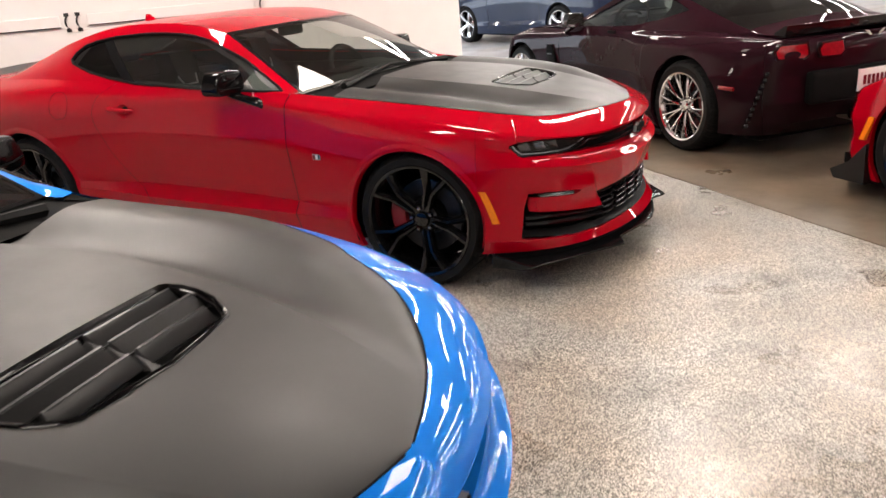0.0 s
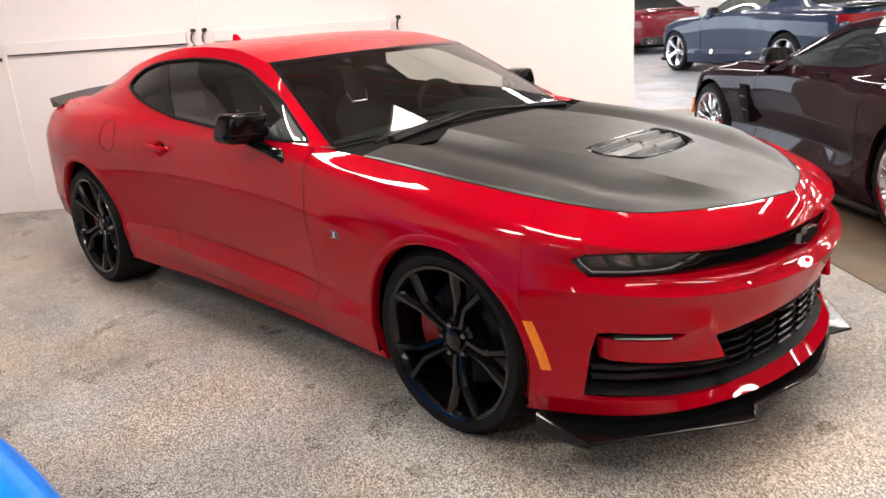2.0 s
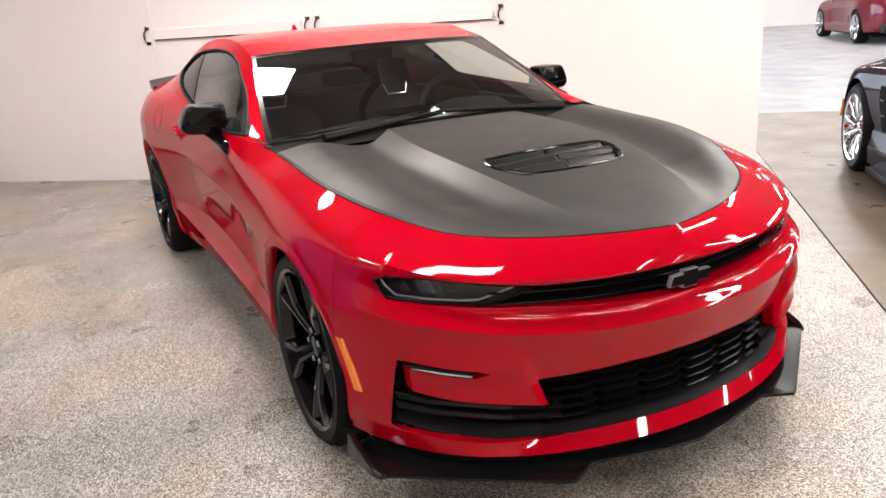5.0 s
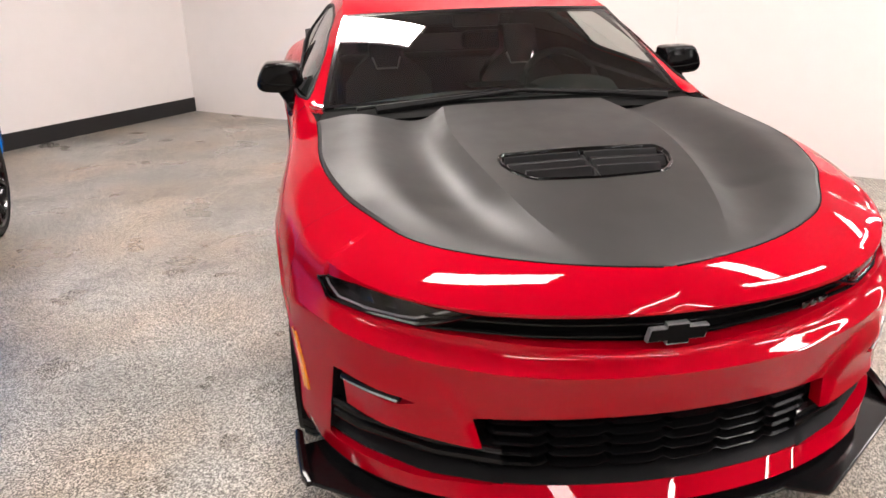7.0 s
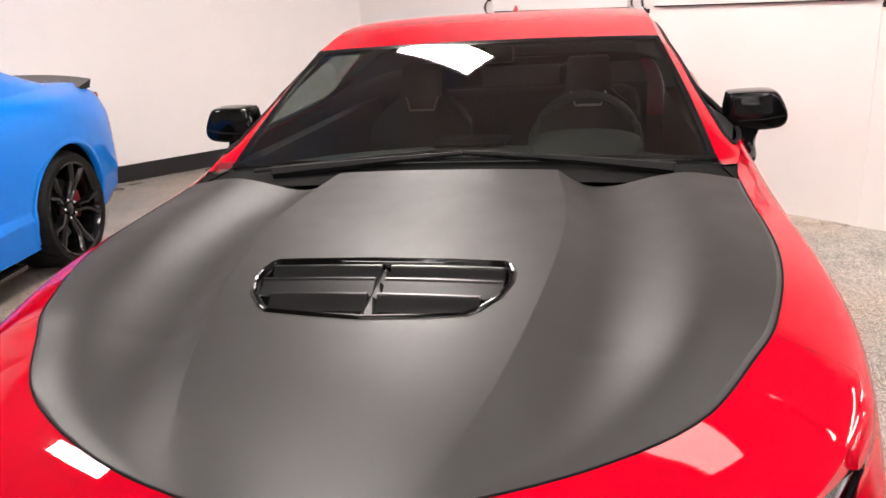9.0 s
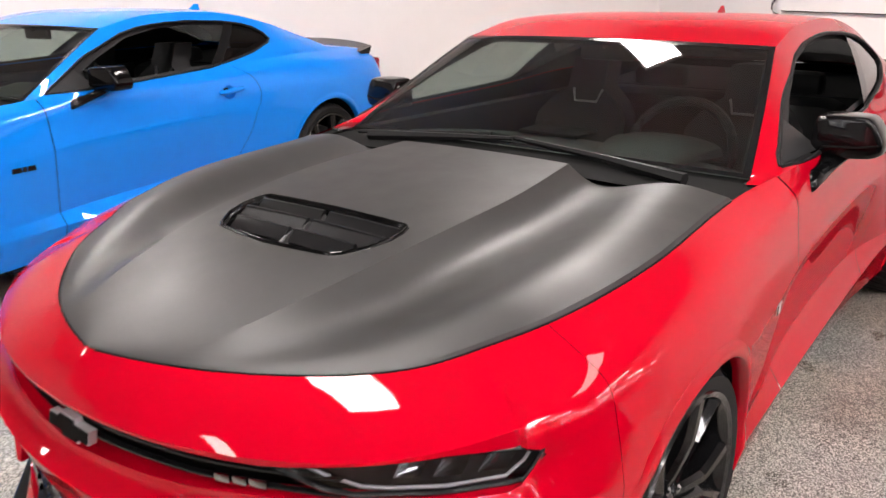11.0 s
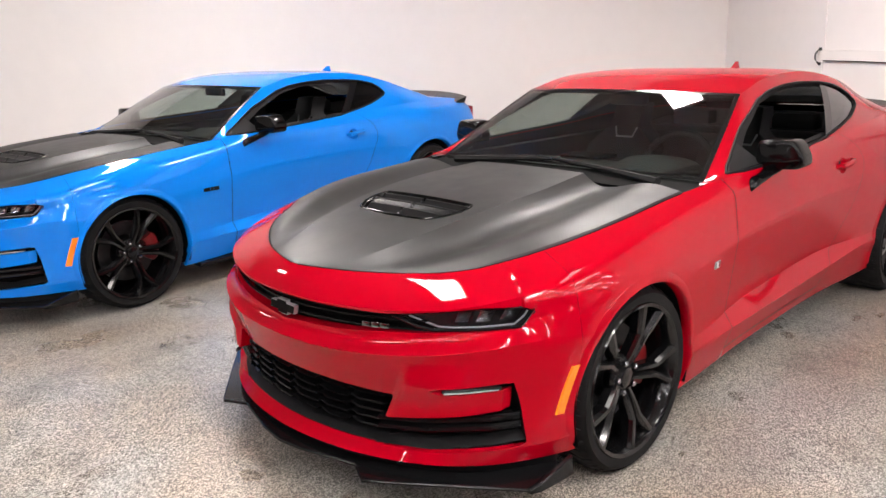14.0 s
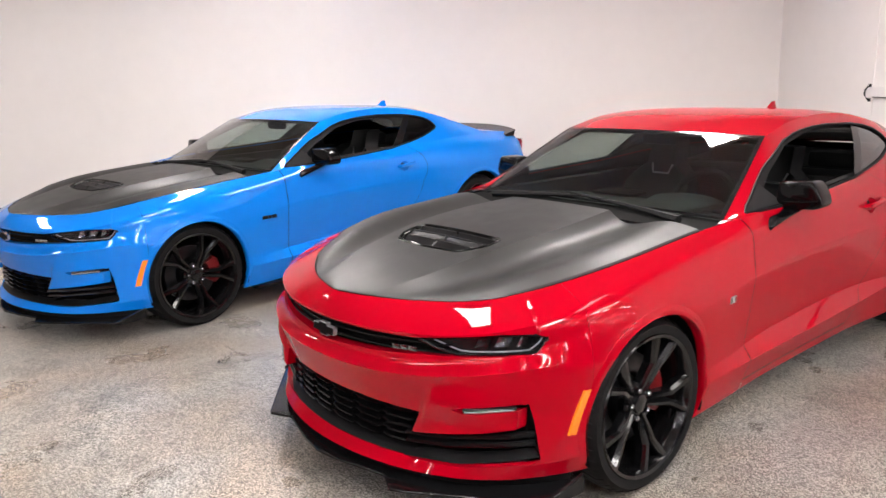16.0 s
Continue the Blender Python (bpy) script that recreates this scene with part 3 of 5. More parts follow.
def seat(parent, x, y):
    """Sports seat with bolsters and an integrated head rest."""
    bm = bmesh.new()
    rows = []
    for q in np.linspace(0, 1, 13):
        zz = 0.36 + 0.78 * q
        hw = 0.25 - 0.03 * q if q < 0.72 else 0.25 - 0.03 * q - 0.13 * min(1, (q - 0.72) / 0.08)
        dep = 0.10 - 0.03 * q
        xx = x - 0.26 * q
        rows.append([(xx + dep + 0.03, y - hw, zz), (xx + dep - 0.03, y - hw * 0.6, zz), (xx + dep - 0.03, y + hw * 0.6, zz), (xx + dep + 0.03, y + hw, zz), (xx - 0.05, y + hw * 0.9, zz), (xx - 0.07, y, zz), (xx - 0.05, y - hw * 0.9, zz)])
    vs = grid(bm, rows, close=True)
    bm.faces.new(vs[0]), bm.faces.new(vs[-1])
    s = part("seat", bm, CABIN, parent, "black leather sports seat", angle=60)
    bm = bmesh.new()
    box(bm, (x - 0.05, y - 0.25, 0.25), (x + 0.5, y + 0.25, 0.44), bevel=0.05)
    part("seat_cushion", bm, CABIN, s)
    bm = bmesh.new()
    tube(bm, [(x - 0.135, y - 0.075, 1.0), (x - 0.110, y - 0.055, 0.945), (x - 0.110, y + 0.055, 0.945), (x - 0.135, y + 0.075, 1.0)], 0.006, 6)
    part("belt_guide", bm, SILVER, s, "bright metal trim of the head rest")


def cabin(parent, sh, x_dash, shelf=True):
    """Dash, wheel, seats, floor and rear bench: all dark."""
    bm = bmesh.new()
    P = np.array([[(x_dash - 0.02, y, 0.93 - 0.05 * (y / 0.7) ** 2), (x_dash - 0.28, y, 0.955 - 0.05 * (y / 0.7) ** 2), (x_dash - 0.42, y, 0.92 - 0.05 * (y / 0.7) ** 2),
                   (x_dash - 0.44, y, 0.80), (x_dash - 0.38, y, 0.55)] for y in np.linspace(-0.70, 0.70, 15)])
    grid(bm, P.tolist())
    part("dashboard", bm, DASH, parent, "dark grey dashboard", angle=60)
    bm = bmesh.new()
    box(bm, (x_dash - 0.40, -0.12, 0.955), (x_dash - 0.25, 0.12, 0.97), bevel=0.006)
    part("dash_vent", bm, UNDER, parent)
    bm = bmesh.new()
    rows = []
    for q in np.linspace(0, math.pi, 11):
        yy, hz = 0.37 - 0.19 * math.cos(q), 0.055 * math.sin(q) ** 0.7
        rows.append([(x_dash - 0.42, yy, 0.925 + hz), (x_dash - 0.34, yy, 0.932 + hz), (x_dash - 0.18, 0.37 + (yy - 0.37) * 0.8, 0.935 + hz * 0.3), (x_dash - 0.12, 0.37 + (yy - 0.37) * 0.6, 0.925)])
    grid(bm, rows)
    part("instrument_hood", bm, DASH, parent)
    sw = new("steering_wheel")
    sw.parent = parent
    sw.matrix_local = pose(x_dash - 0.52, 0.37, 0.90, 0, -24, 0)
    bm = bmesh.new()
    n = 32
    tube(bm, [(0, 0.185 * math.cos(2 * math.pi * i / n), 0.185 * math.sin(2 * math.pi * i / n)) for i in range(n + 1)], 0.017)
    part("wheel_rim", bm, CABIN, sw)
    bm = bmesh.new()
    box(bm, (-0.01, -0.07, -0.06), (0.05, 0.07, 0.05), bevel=0.02)
    box(bm, (0.0, -0.18, -0.02), (0.02, 0.18, 0.015), bevel=0.004)
    box(bm, (0.0, -0.025, -0.18), (0.02, 0.025, 0.0), bevel=0.004)
    part("spokes", bm, DASH, sw)
    for y in (-0.37, 0.37):
        seat(parent, x_dash - 1.12, y)
    bm = bmesh.new()
    box(bm, (x_dash - 2.1, -0.62, 0.3), (x_dash - 1.75, 0.62, 0.95), bevel=0.08)
    for y in ((-0.34, 0.34) if shelf else ()):
        box(bm, (x_dash - 2.12, y - 0.14, 0.93), (x_dash - 1.98, y + 0.14, 1.06), bevel=0.04)
    part("rear_bench", bm, CABIN, parent)
    if shelf:
        bm = bmesh.new()
        grid(bm, [[(x_dash - 1.95, y, 0.30), (x_dash - 1.97, y, 0.955), (x_dash - 2.62, y, 0.995), (x_dash - 3.0, y, 0.985)] for y in (-0.66, -0.3, 0.3, 0.66)])
        part("parcel_shelf", bm, CABIN, parent, smooth=False)
    bm = bmesh.new()
    box(bm, (x_dash - 2.2, -0.80, 0.20), (x_dash + 0.1, 0.80, 0.25))
    yt, zt = (0.80, 0.93) if shelf else (0.76, 0.80)
    for k in (1, -1):
        box(bm, (x_dash - 1.9, min(k * yt, k * (yt - 0.06)), 0.25), (x_dash - 0.05, max(k * yt, k * (yt - 0.06)), zt))
    part("cabin_trim", bm, CABIN, parent, smooth=False)
    bm = bmesh.new()
    tube(bm, [(x_dash - 0.62, 0, 1.27), (x_dash - 0.66, 0, 1.235)], 0.010)
    box(bm, (x_dash - 0.70, -0.11, 1.185), (x_dash - 0.665, 0.11, 1.245), bevel=0.012)
    part("rear_view_mirror", bm, PLASTIC, parent)


def mirror(parent, side, x, y, z, cap):
    """Door mirror: a flat-topped cap that tapers outwards, with a seam over its lower lip, on a slanting arm; glass on its rear face."""
    section = ((-0.100, -0.049), (-0.092, 0.050), (-0.078, 0.064), (0.045, 0.066), (0.068, 0.055), (0.094, 0.008), (0.103, -0.026), (0.092, -0.050), (0.060, -0.061), (-0.085, -0.061))
    pts = []
    for i, (a, b) in enumerate(section):
        for (c, d), q in ((section[i - 1], 0.25), (section[(i + 1) % len(section)], 0.25)):
            pts.append((a + (c - a) * q, b + (d - b) * q))
    rows = []
    for q, k in ((0.0, 0.80), (0.003, 0.90), (0.010, 0.955), (0.026, 0.99), (0.060, 1.0), (0.112, 0.99)):
        rows.append([(x - q - 0.22 * max(0, a) * (1.15 - q * 4), side * (y + a * k), z + b * k) for a, b in pts])
    bm = bmesh.new()
    vs = grid(bm, rows, close=True)
    bm.faces.new(vs[0])
    mi = part("door_mirror", bm, cap, parent, "gloss black door mirror", angle=50)
    bm = bmesh.new()
    bm.faces.new([bm.verts.new(Vector(p) + Vector((0.010, 0, 0))) for p in rows[-1]])
    part("mirror_glass", bm, CHROME, mi, smooth=False)
    bm = bmesh.new()
    tube(bm, [(x - 0.030, side * (y - 0.099), z - 0.026), (x - 0.010, side * (y - 0.088), z - 0.027), (x - 0.002, side * (y - 0.05), z - 0.027), (x - 0.012, side * (y + 0.03), z - 0.024), (x - 0.026, side * (y + 0.085), z - 0.016)], 0.0035, 6)
    part("mirror_lip", bm, UNDER, mi)
    bm = bmesh.new()
    rows = []
    for cx, cy, cz, hy, hz in ((x - 0.070, y - 0.022, z - 0.042, 0.050, 0.014), (x - 0.040, y - 0.030, z - 0.058, 0.044, 0.019), (x + 0.000, y - 0.036, z - 0.073, 0.034, 0.021), (x + 0.045, y - 0.040, z - 0.088, 0.028, 0.023), (x + 0.090, y - 0.043, z - 0.100, 0.026, 0.027), (x + 0.125, y - 0.048, z - 0.109, 0.026, 0.031), (x + 0.150, y - 0.062, z - 0.113, 0.020, 0.022)):
        rows.append([(cx - 0.6 * hz * math.sin(2 * math.pi * i / 14), side * (cy + hy * math.cos(2 * math.pi * i / 14)), cz + hz * math.sin(2 * math.pi * i / 14)) for i in range(14)])
    vs = grid(bm, rows, close=True)
    bm.faces.new(vs[0]), bm.faces.new(vs[-1])
    part("mirror_foot", bm, cap, mi)


def flat_bowtie(s=1.0):
    return [(a * s, b * s) for a, b in ((-0.085, -0.022), (-0.030, -0.022), (-0.030, -0.036), (0.030, -0.036), (0.030, -0.022), (0.075, -0.022), (0.085, 0.020), (0.030, 0.020), (0.030, 0.034), (-0.030, 0.034), (-0.030, 0.020), (-0.075, 0.020))]

# ---- the muscle coupe: red and blue ----
PLAN = ((0.93, 0), (0.895, 0.30), (0.80, 0.56), (0.67, 0.74), (0.49, 0.86), (0.30, 0.915), (0.0, 0.935), (-0.5, 0.915), (-1.0, 0.894), (-1.8, 0.892),
        (-2.3, 0.925), (-2.8, 0.960), (-3.2, 0.93), (-3.55, 0.86), (-3.75, 0.70), (-3.83, 0.40), (-3.85, 0))
LEVELS = (
    ((0.105, 0.154, 0.197, 0.214, 0.218, 0.192, 0.157, 0.136, 0.044, 0.075, 0.105, 0.18, 0.19, 0.17, 0.12, 0.08, 0.06),
     (0.787, 0.790, 0.795, 0.808, 0.832, 0.858, 0.895, 0.932, 0.975, 1.008, 1.035, 1.045, 1.035, 1.02, 1.0, 1.0, 1.0)),
    ((0.035, 0.035, 0.042, 0.050, 0.055, 0.060, 0.055, 0.045, 0.022, 0.032, 0.05, 0.07, 0.08, 0.08, 0.06, 0.04, 0.03),
     (0.705, 0.708, 0.716, 0.735, 0.765, 0.800, 0.84, 0.88, 0.915, 0.94, 0.97, 0.98, 0.975, 0.96, 0.93, 0.92, 0.92)),
    ((0.048, 0.048, 0.050, 0.046, 0.034, 0.022, 0.008, 0.016, 0.014, 0.014, 0.010, 0.008, 0.01, 0.02, 0.02, 0.02, 0.02),
     (0.604, 0.605, 0.622, 0.648, 0.685, 0.715, 0.74, 0.78, 0.82, 0.84, 0.86, 0.86, 0.85, 0.83, 0.80, 0.80, 0.80)),
    ((0.0, 0.0, 0.004, 0.008, 0.008, 0.002, 0.0, 0.003, 0.003, 0.003, 0.002, 0.0, 0.0, 0.01, 0.0, 0.0, 0.0),
     (0.562, 0.564, 0.580, 0.602, 0.618, 0.60, 0.62, 0.68, 0.725, 0.74, 0.72, 0.68, 0.66, 0.66, 0.65, 0.65, 0.65)),
    ((0.052, 0.050, 0.046, 0.034, 0.018, 0.010, 0.01, 0.026, 0.056, 0.058, 0.026, 0.005, 0.005, 0.01, 0.01, 0.01, 0.01),
     (0.43, 0.42, 0.41, 0.415, 0.42, 0.41, 0.40, 0.385, 0.40, 0.425, 0.43, 0.45, 0.45, 0.45, 0.45, 0.45, 0.45)),
    ((0.052, 0.048, 0.034, 0.022, 0.016, 0.013, 0.02, 0.010, -0.004, -0.003, 0.010, 0.02, 0.03, 0.03, 0.03, 0.03, 0.03),
     (0.238, 0.236, 0.235, 0.25, 0.26, 0.27, 0.31, 0.325, 0.335, 0.355, 0.385, 0.36, 0.34, 0.33, 0.32, 0.32, 0.32)),
    ((0.010, 0.012, 0.018, 0.026, 0.032, 0.038, 0.05, 0.05, 0.055, 0.055, 0.05, 0.05, 0.06, 0.08, 0.08, 0.08, 0.08),
     (0.200, 0.199, 0.198, 0.200, 0.200, 0.190, 0.175, 0.175, 0.18, 0.19, 0.20, 0.22, 0.24, 0.26, 0.26, 0.26, 0.26)),
)
RAIL = ((-0.47, 0.775, 0.930), (-0.69, 0.752, 0.940), (-0.975, 0.690, 1.105), (-1.26, 0.618, 1.257), (-1.60, 0.600, 1.320), (-2.10, 0.596, 1.324), (-2.50, 0.622, 1.256),
        (-2.85, 0.615, 1.160), (-3.15, 0.66, 1.060), (-3.50, 0.66, 1.030), (-3.74, 0.60, 1.000))
CENTRE = ((-0.47, 0, 0.945), (-0.60, 0, 0.965), (-0.855, 0, 1.132), (-1.12, 0, 1.275), (-1.58, 0, 1.341), (-2.12, 0, 1.342), (-2.50, 0, 1.303),
          (-2.88, 0, 1.172), (-3.25, 0, 1.065), (-3.55, 0, 1.045), (-3.80, 0, 1.010))
COUPE = Shell(PLAN, LEVELS, RAIL, CENTRE, crown=3.6, glass=2.0, nose=3.7)
ARCH = ((0.012, 0.337, 0.368), (-2.812, 0.350, 0.388))
WINDOW = [(-0.772, 0.966), (-1.40, 0.992), (-1.84, 1.014), (-2.06, 1.048), (-2.24, 1.082), (-2.42, 1.128), (-2.455, 1.150), (-2.435, 1.186), (-2.37, 1.226), (-2.27, 1.250), (-2.12, 1.268), (-1.87, 1.278), (-1.70, 1.274), (-1.58, 1.265), (-1.48, 1.253), (-1.36, 1.226), (-1.085, 1.126)]
TT = np.concatenate([np.linspace(i, i + 1, 9)[:-1] for i in range(6)] + [[6.0]])


def hood_half(X):
    """Half width of the raised centre."""
    return catmull((-0.5, -0.1, 0.25, 0.42, 0.6, 0.70, 0.83), (0.305, 0.346, 0.319, 0.290, 0.245, 0.209, 0.180), X)


def hood_edge(X):
    s = np.linspace(0, 7.3, 400)
    E = COUPE.level(0, s)
    o = np.argsort(E[:, 0])
    return np.interp(X, E[o, 0], E[o, 1])


def hood_skin(X, B):
    """Hood with mesh lines along its creases: |B| 0 to 0.4 the raised centre, 0.4 to 0.92 the outer panel, then the edge bevel."""
    ye = np.maximum(hood_edge(X), 0.001)
    half = np.minimum(hood_half(X), ye * 0.6)
    bev = np.maximum(ye - 0.010, ye * 0.94)
    b = np.abs(B)
    y = np.where(b < 0.4, half * b / 0.4, np.where(b < 0.92, half + (bev - half) * (b - 0.4) / 0.52, bev + (ye - bev) * (b - 0.92) / 0.08))
    p = hood_point(X, y / ye)
    p[..., 1] *= np.where(B < 0, -1, 1)
    return p


def hood_point(X, V):
    """The hood: crowned skin with a raised centre and two hollows, V from 0 (centre) to 1 (edge)."""
    s = np.linspace(0, 7.3, 400)
    E = COUPE.level(0, s)
    o = np.argsort(E[:, 0])
    ye, ze = np.interp(X, E[o, 0], E[o, 1]), np.interp(X, E[o, 0], E[o, 2])
    zc = catmull((-0.50, -0.2, 0.1, 0.4, 0.65, 0.83), (0.968, 0.952, 0.926, 0.884, 0.835, 0.787), X)
    y = np.abs(ye * V)
    half = hood_half(X)
    fade = np.clip((0.80 - X) / 0.42, 0, 1) ** 1.2
    # flat raised centre, then a drop into a hollow, a round outer ridge and a bevelled edge
    w = np.clip((y - half) / np.maximum(ye - half, 0.02), 0, 1)
    hi = ze + (zc - ze) * (1 - V ** 2.2)
    drop = 0.044 * np.sin(math.pi / 2 * np.clip((y - half) / 0.10, 0, 1)) * np.exp(-(np.clip(y - half - 0.10, 0, 1) / 0.14) ** 2)
    ridge = 0.010 * np.exp(-((w - 0.72) / 0.20) ** 2)
    z = hi + fade * (ridge - drop)
    d = np.clip((ye - y) / 0.010, 0, 1)
    z = ze + (z - ze) * d + 0.003 * d * fade
    y = ye * V
    return np.stack([X, y, z], -1)


def hood_z(x, y):
    s = np.linspace(0, 7.3, 400)
    E = COUPE.level(0, s)
    o = np.argsort(E[:, 0])
    ye = float(np.interp(x, E[o, 0], E[o, 1]))
    return float(hood_point(np.array([x]), np.array([abs(y) / ye]))[0, 2])


def band(bm, s0, s1, t0=0.0, t1=6.0, ns=24, out=0.0, shell=COUPE):
    """Skin between stations s0(t) and s1(t) (numbers or functions of t)."""
    t = np.array([q for q in TT if t0 < q < t1])
    t = np.concatenate([[t0], t, [t1]])
    f = lambda g: np.array([g(q) if callable(g) else g for q in t])
    a, b = f(s0), f(s1)
    S = a[None, :] + (b - a)[None, :] * np.linspace(0, 1, ns)[:, None]
    T = np.broadcast_to(t, S.shape)
    return grid(bm, shell.belt(S, T, out).tolist())


SKIN = COUPE.belt(*np.meshgrid(np.linspace(3.6, 13.4, 500), np.linspace(0, 6, 160), indexing="ij")).reshape(-1, 3)


def side_y(x, z):
    """How far out the side skin lies at a place on the side view."""
    return float(SKIN[np.argmin((SKIN[:, 0] - x) ** 2 + (SKIN[:, 2] - z) ** 2), 1])


def arch_lip(cx, cz, r):
    """Rolled, slightly flared edge of a wheel arch."""
    bm = bmesh.new()
    rows = []
    for q in np.linspace(-0.30, math.pi + 0.22, 44):
        c, s_ = math.cos(q), math.sin(q)
        if cz + (r + 0.03) * s_ < 0.20:
            continue
        y0, y1 = side_y(cx + r * c, cz + r * s_), side_y(cx + (r + 0.036) * c, cz + (r + 0.036) * s_)
        rows.append([(cx + (r - 0.006) * c, y0 - 0.035, cz + (r - 0.006) * s_), (cx + (r - 0.005) * c, y0 + 0.001, cz + (r - 0.005) * s_),
                     (cx + r * c, y0 + 0.005, cz + r * s_), (cx + (r + 0.018) * c, (y0 + y1) / 2 + 0.004, cz + (r + 0.018) * s_), (cx + (r + 0.036) * c, y1 - 0.001, cz + (r + 0.036) * s_)])
    grid(bm, rows)
    return bm


def coupe(name, label, paint, m, badge_bars):
    car = thing(name, label, "car", "two alike coupes", m)
    sh = COUPE
    st = lambda x: float(sh.station(x))
    # front bumper with openings
    bm = bmesh.new()
    sf = 4.72
    band(bm, 0.0, sf, ns=128)
    both(bm, 0)
    weld(bm)
    front = lambda c: c.x > 0.25
    # raised pod round the slot lamp
    for v in bm.verts:
        y, z = abs(v.co.y), v.co.z
        if v.co.x > 0.45 and 0.30 < z < 0.62:
            a = min(1, max(0, (y - (0.418 + (z - 0.345) * 0.53)) / 0.040))
            b = min(1, max(0, (0.560 + 0.05 * (y - 0.5) - z) / 0.105))
            c = min(1, max(0, (0.81 - y) / 0.16))
            f = math.prod(q * q * (3 - 2 * q) for q in (a, b, c))
            v.co.x += 0.024 * f
            v.co.y += math.copysign(0.010 * f, v.co.y)
    cut(bm, [(-0.46, 0.634), (-0.30, 0.620), (0.0, 0.603), (0.30, 0.620), (0.46, 0.634), (0.46, 0.699), (-0.46, 0.699)], "x", front)
    cut(bm, [(-0.47, 0.420), (-0.20, 0.428), (0.20, 0.428), (0.47, 0.420), (0.425, 0.236), (-0.425, 0.236)], "x", front)
    for k in (1, -1):
        cut(bm, [(k * y, z) for y, z in ((0.459, 0.634), (0.785, 0.652), (0.797, 0.660), (0.815, 0.712), (0.80, 0.722), (0.716, 0.727), (0.459, 0.699))], "x", front)
        cut(bm, [(k * y, z) for y, z in ((0.424, 0.233), (0.60, 0.236), (0.80, 0.262), (0.815, 0.272), (0.767, 0.392), (0.424, 0.345))], "x", front)
        cut(bm, [(k * y, z) for y, z in ((0.816, 0.270), (0.765, 0.388), (0.772, 0.474), (0.782, 0.483), (0.793, 0.484))], "x", front)
        cut(bm, [(k * y, z) for y, z in ((0.606, 0.464), (0.640, 0.450), (0.776, 0.462), (0.782, 0.486), (0.64, 0.474))], "x", front)
    # the skin turns inwards round every opening
    rim = [e for e in bm.edges if len(e.link_faces) == 1 and all(v.co.x > 0.40 and abs(v.co.y) < 0.83 and 0.215 < v.co.z < 0.74 for v in e.verts)]
    r = bmesh.ops.extrude_edge_only(bm, edges=rim)
    bmesh.ops.translate(bm, verts=[g for g in r["geom"] if isinstance(g, bmesh.types.BMVert)], vec=(-0.045, 0, 0))
    cut(bm, ring(*ARCH[0], 40), "y", rim=0.03, way=(0, 0, 0))
    part("front_bumper", bm, paint, car, angle=25)
    # dark skin behind the openings
    bm = bmesh.new()
    band(bm, 0.0, 4.4, 1.0, 5.6, ns=40, out=-0.11)
    both(bm, 0)
    part("grille_backing", bm, UNDER, car)
    # fenders, doors, quarters, rockers, rear bumper
    door_f = st(-0.722)
    door_r = lambda t: st(-1.99 - 0.17 * math.sin(math.pi * min(1, t / 4.2)) ** 1.2 + 0.10 * max(0, t - 3.4))
    g = 0.004
    for k in (1, -1):
        bm = bmesh.new()
        band(bm, sf + 0.007, door_f - g * 2, ns=44)
        cut(bm, ring(*ARCH[0], 40), "y", rim=0.03, way=(0, -1, 0))
        both(bm, k)
        part("fender", bm, paint, car)
        bm = bmesh.new()
        band(bm, door_f + g, lambda t: door_r(t) - g, 0.0, 5.62, ns=36)
        cut(bm, [(-1.915 + 0.050 * math.cos(q * math.pi / 10), 0.864 + 0.040 * math.sin(q * math.pi / 10)) for q in range(20)], "y")
        both(bm, k)
        door = part("door", bm, paint, car)
        # handle
        bm = bmesh.new()
        tube(bm, [(-1.845, 0.872, 0.864), (-1.86, 0.900, 0.868), (-1.94, 0.908, 0.874), (-2.01, 0.902, 0.880), (-2.03, 0.876, 0.880)], 0.014, 8, [0.8, 1, 1.05, 1, 0.8])
        both(bm, k)
        part("handle", bm, paint, door)
        bm = bmesh.new()
        rows = []
        for q in range(25):
            c, s_ = math.cos(q * math.pi / 12), math.sin(q * math.pi / 12)
            rows.append([(-1.915 + 0.050 * f * c, side_y(-1.915 + 0.050 * c, 0.864 + 0.040 * s_) - d, 0.864 + 0.040 * f * s_) for f, d in ((1.04, 0.0005), (0.98, 0.003), (0.8, 0.012), (0.5, 0.018), (0.02, 0.020))])
        grid(bm, rows)
        both(bm, k)
        part("handle_recess", bm, paint, door)
        bm = bmesh.new()
        band(bm, lambda t: door_r(t) + g, 13.2, ns=60)
        cut(bm, ring(*ARCH[1], 40), "y", rim=0.03, way=(0, -1, 0))
        both(bm, k)
        part("rear_quarter", bm, paint, car)
        bm = bmesh.new()
        band(bm, door_f + g, lambda t: door_r(5.6) - g, 5.66, 6.0, ns=30)
        both(bm, k)
        part("rocker_panel", bm, paint, car)
        # upper side with its window opening
        bm = bmesh.new()
        strip(bm, lambda a, b: sh.flank(a, b), np.linspace(0.72, 10.0, 90), np.linspace(0, 1, 9))
        cut(bm, WINDOW, "y", rim=0.006, way=(0, -1, 0))
        both(bm, k)
        part("roof_pillar", bm, paint, car)
        bm = bmesh.new()
        strip(bm, lambda a, b: sh.flank(a, b) - np.array([0, 0, 0.006]), np.linspace(0.0, 0.74, 8), np.linspace(0, 1, 5))
        both(bm, k)
        part("cowl_side", bm, UNDER, car)
        # glass, split by the dark pillar; the driver's pane is wound down
        bm = bmesh.new()
        strip(bm, lambda a, b: sh.flank(a, b) - np.array([0, 0.010, 0]), np.linspace(0.6, 7.5, 80), np.linspace(0, 1, 9))
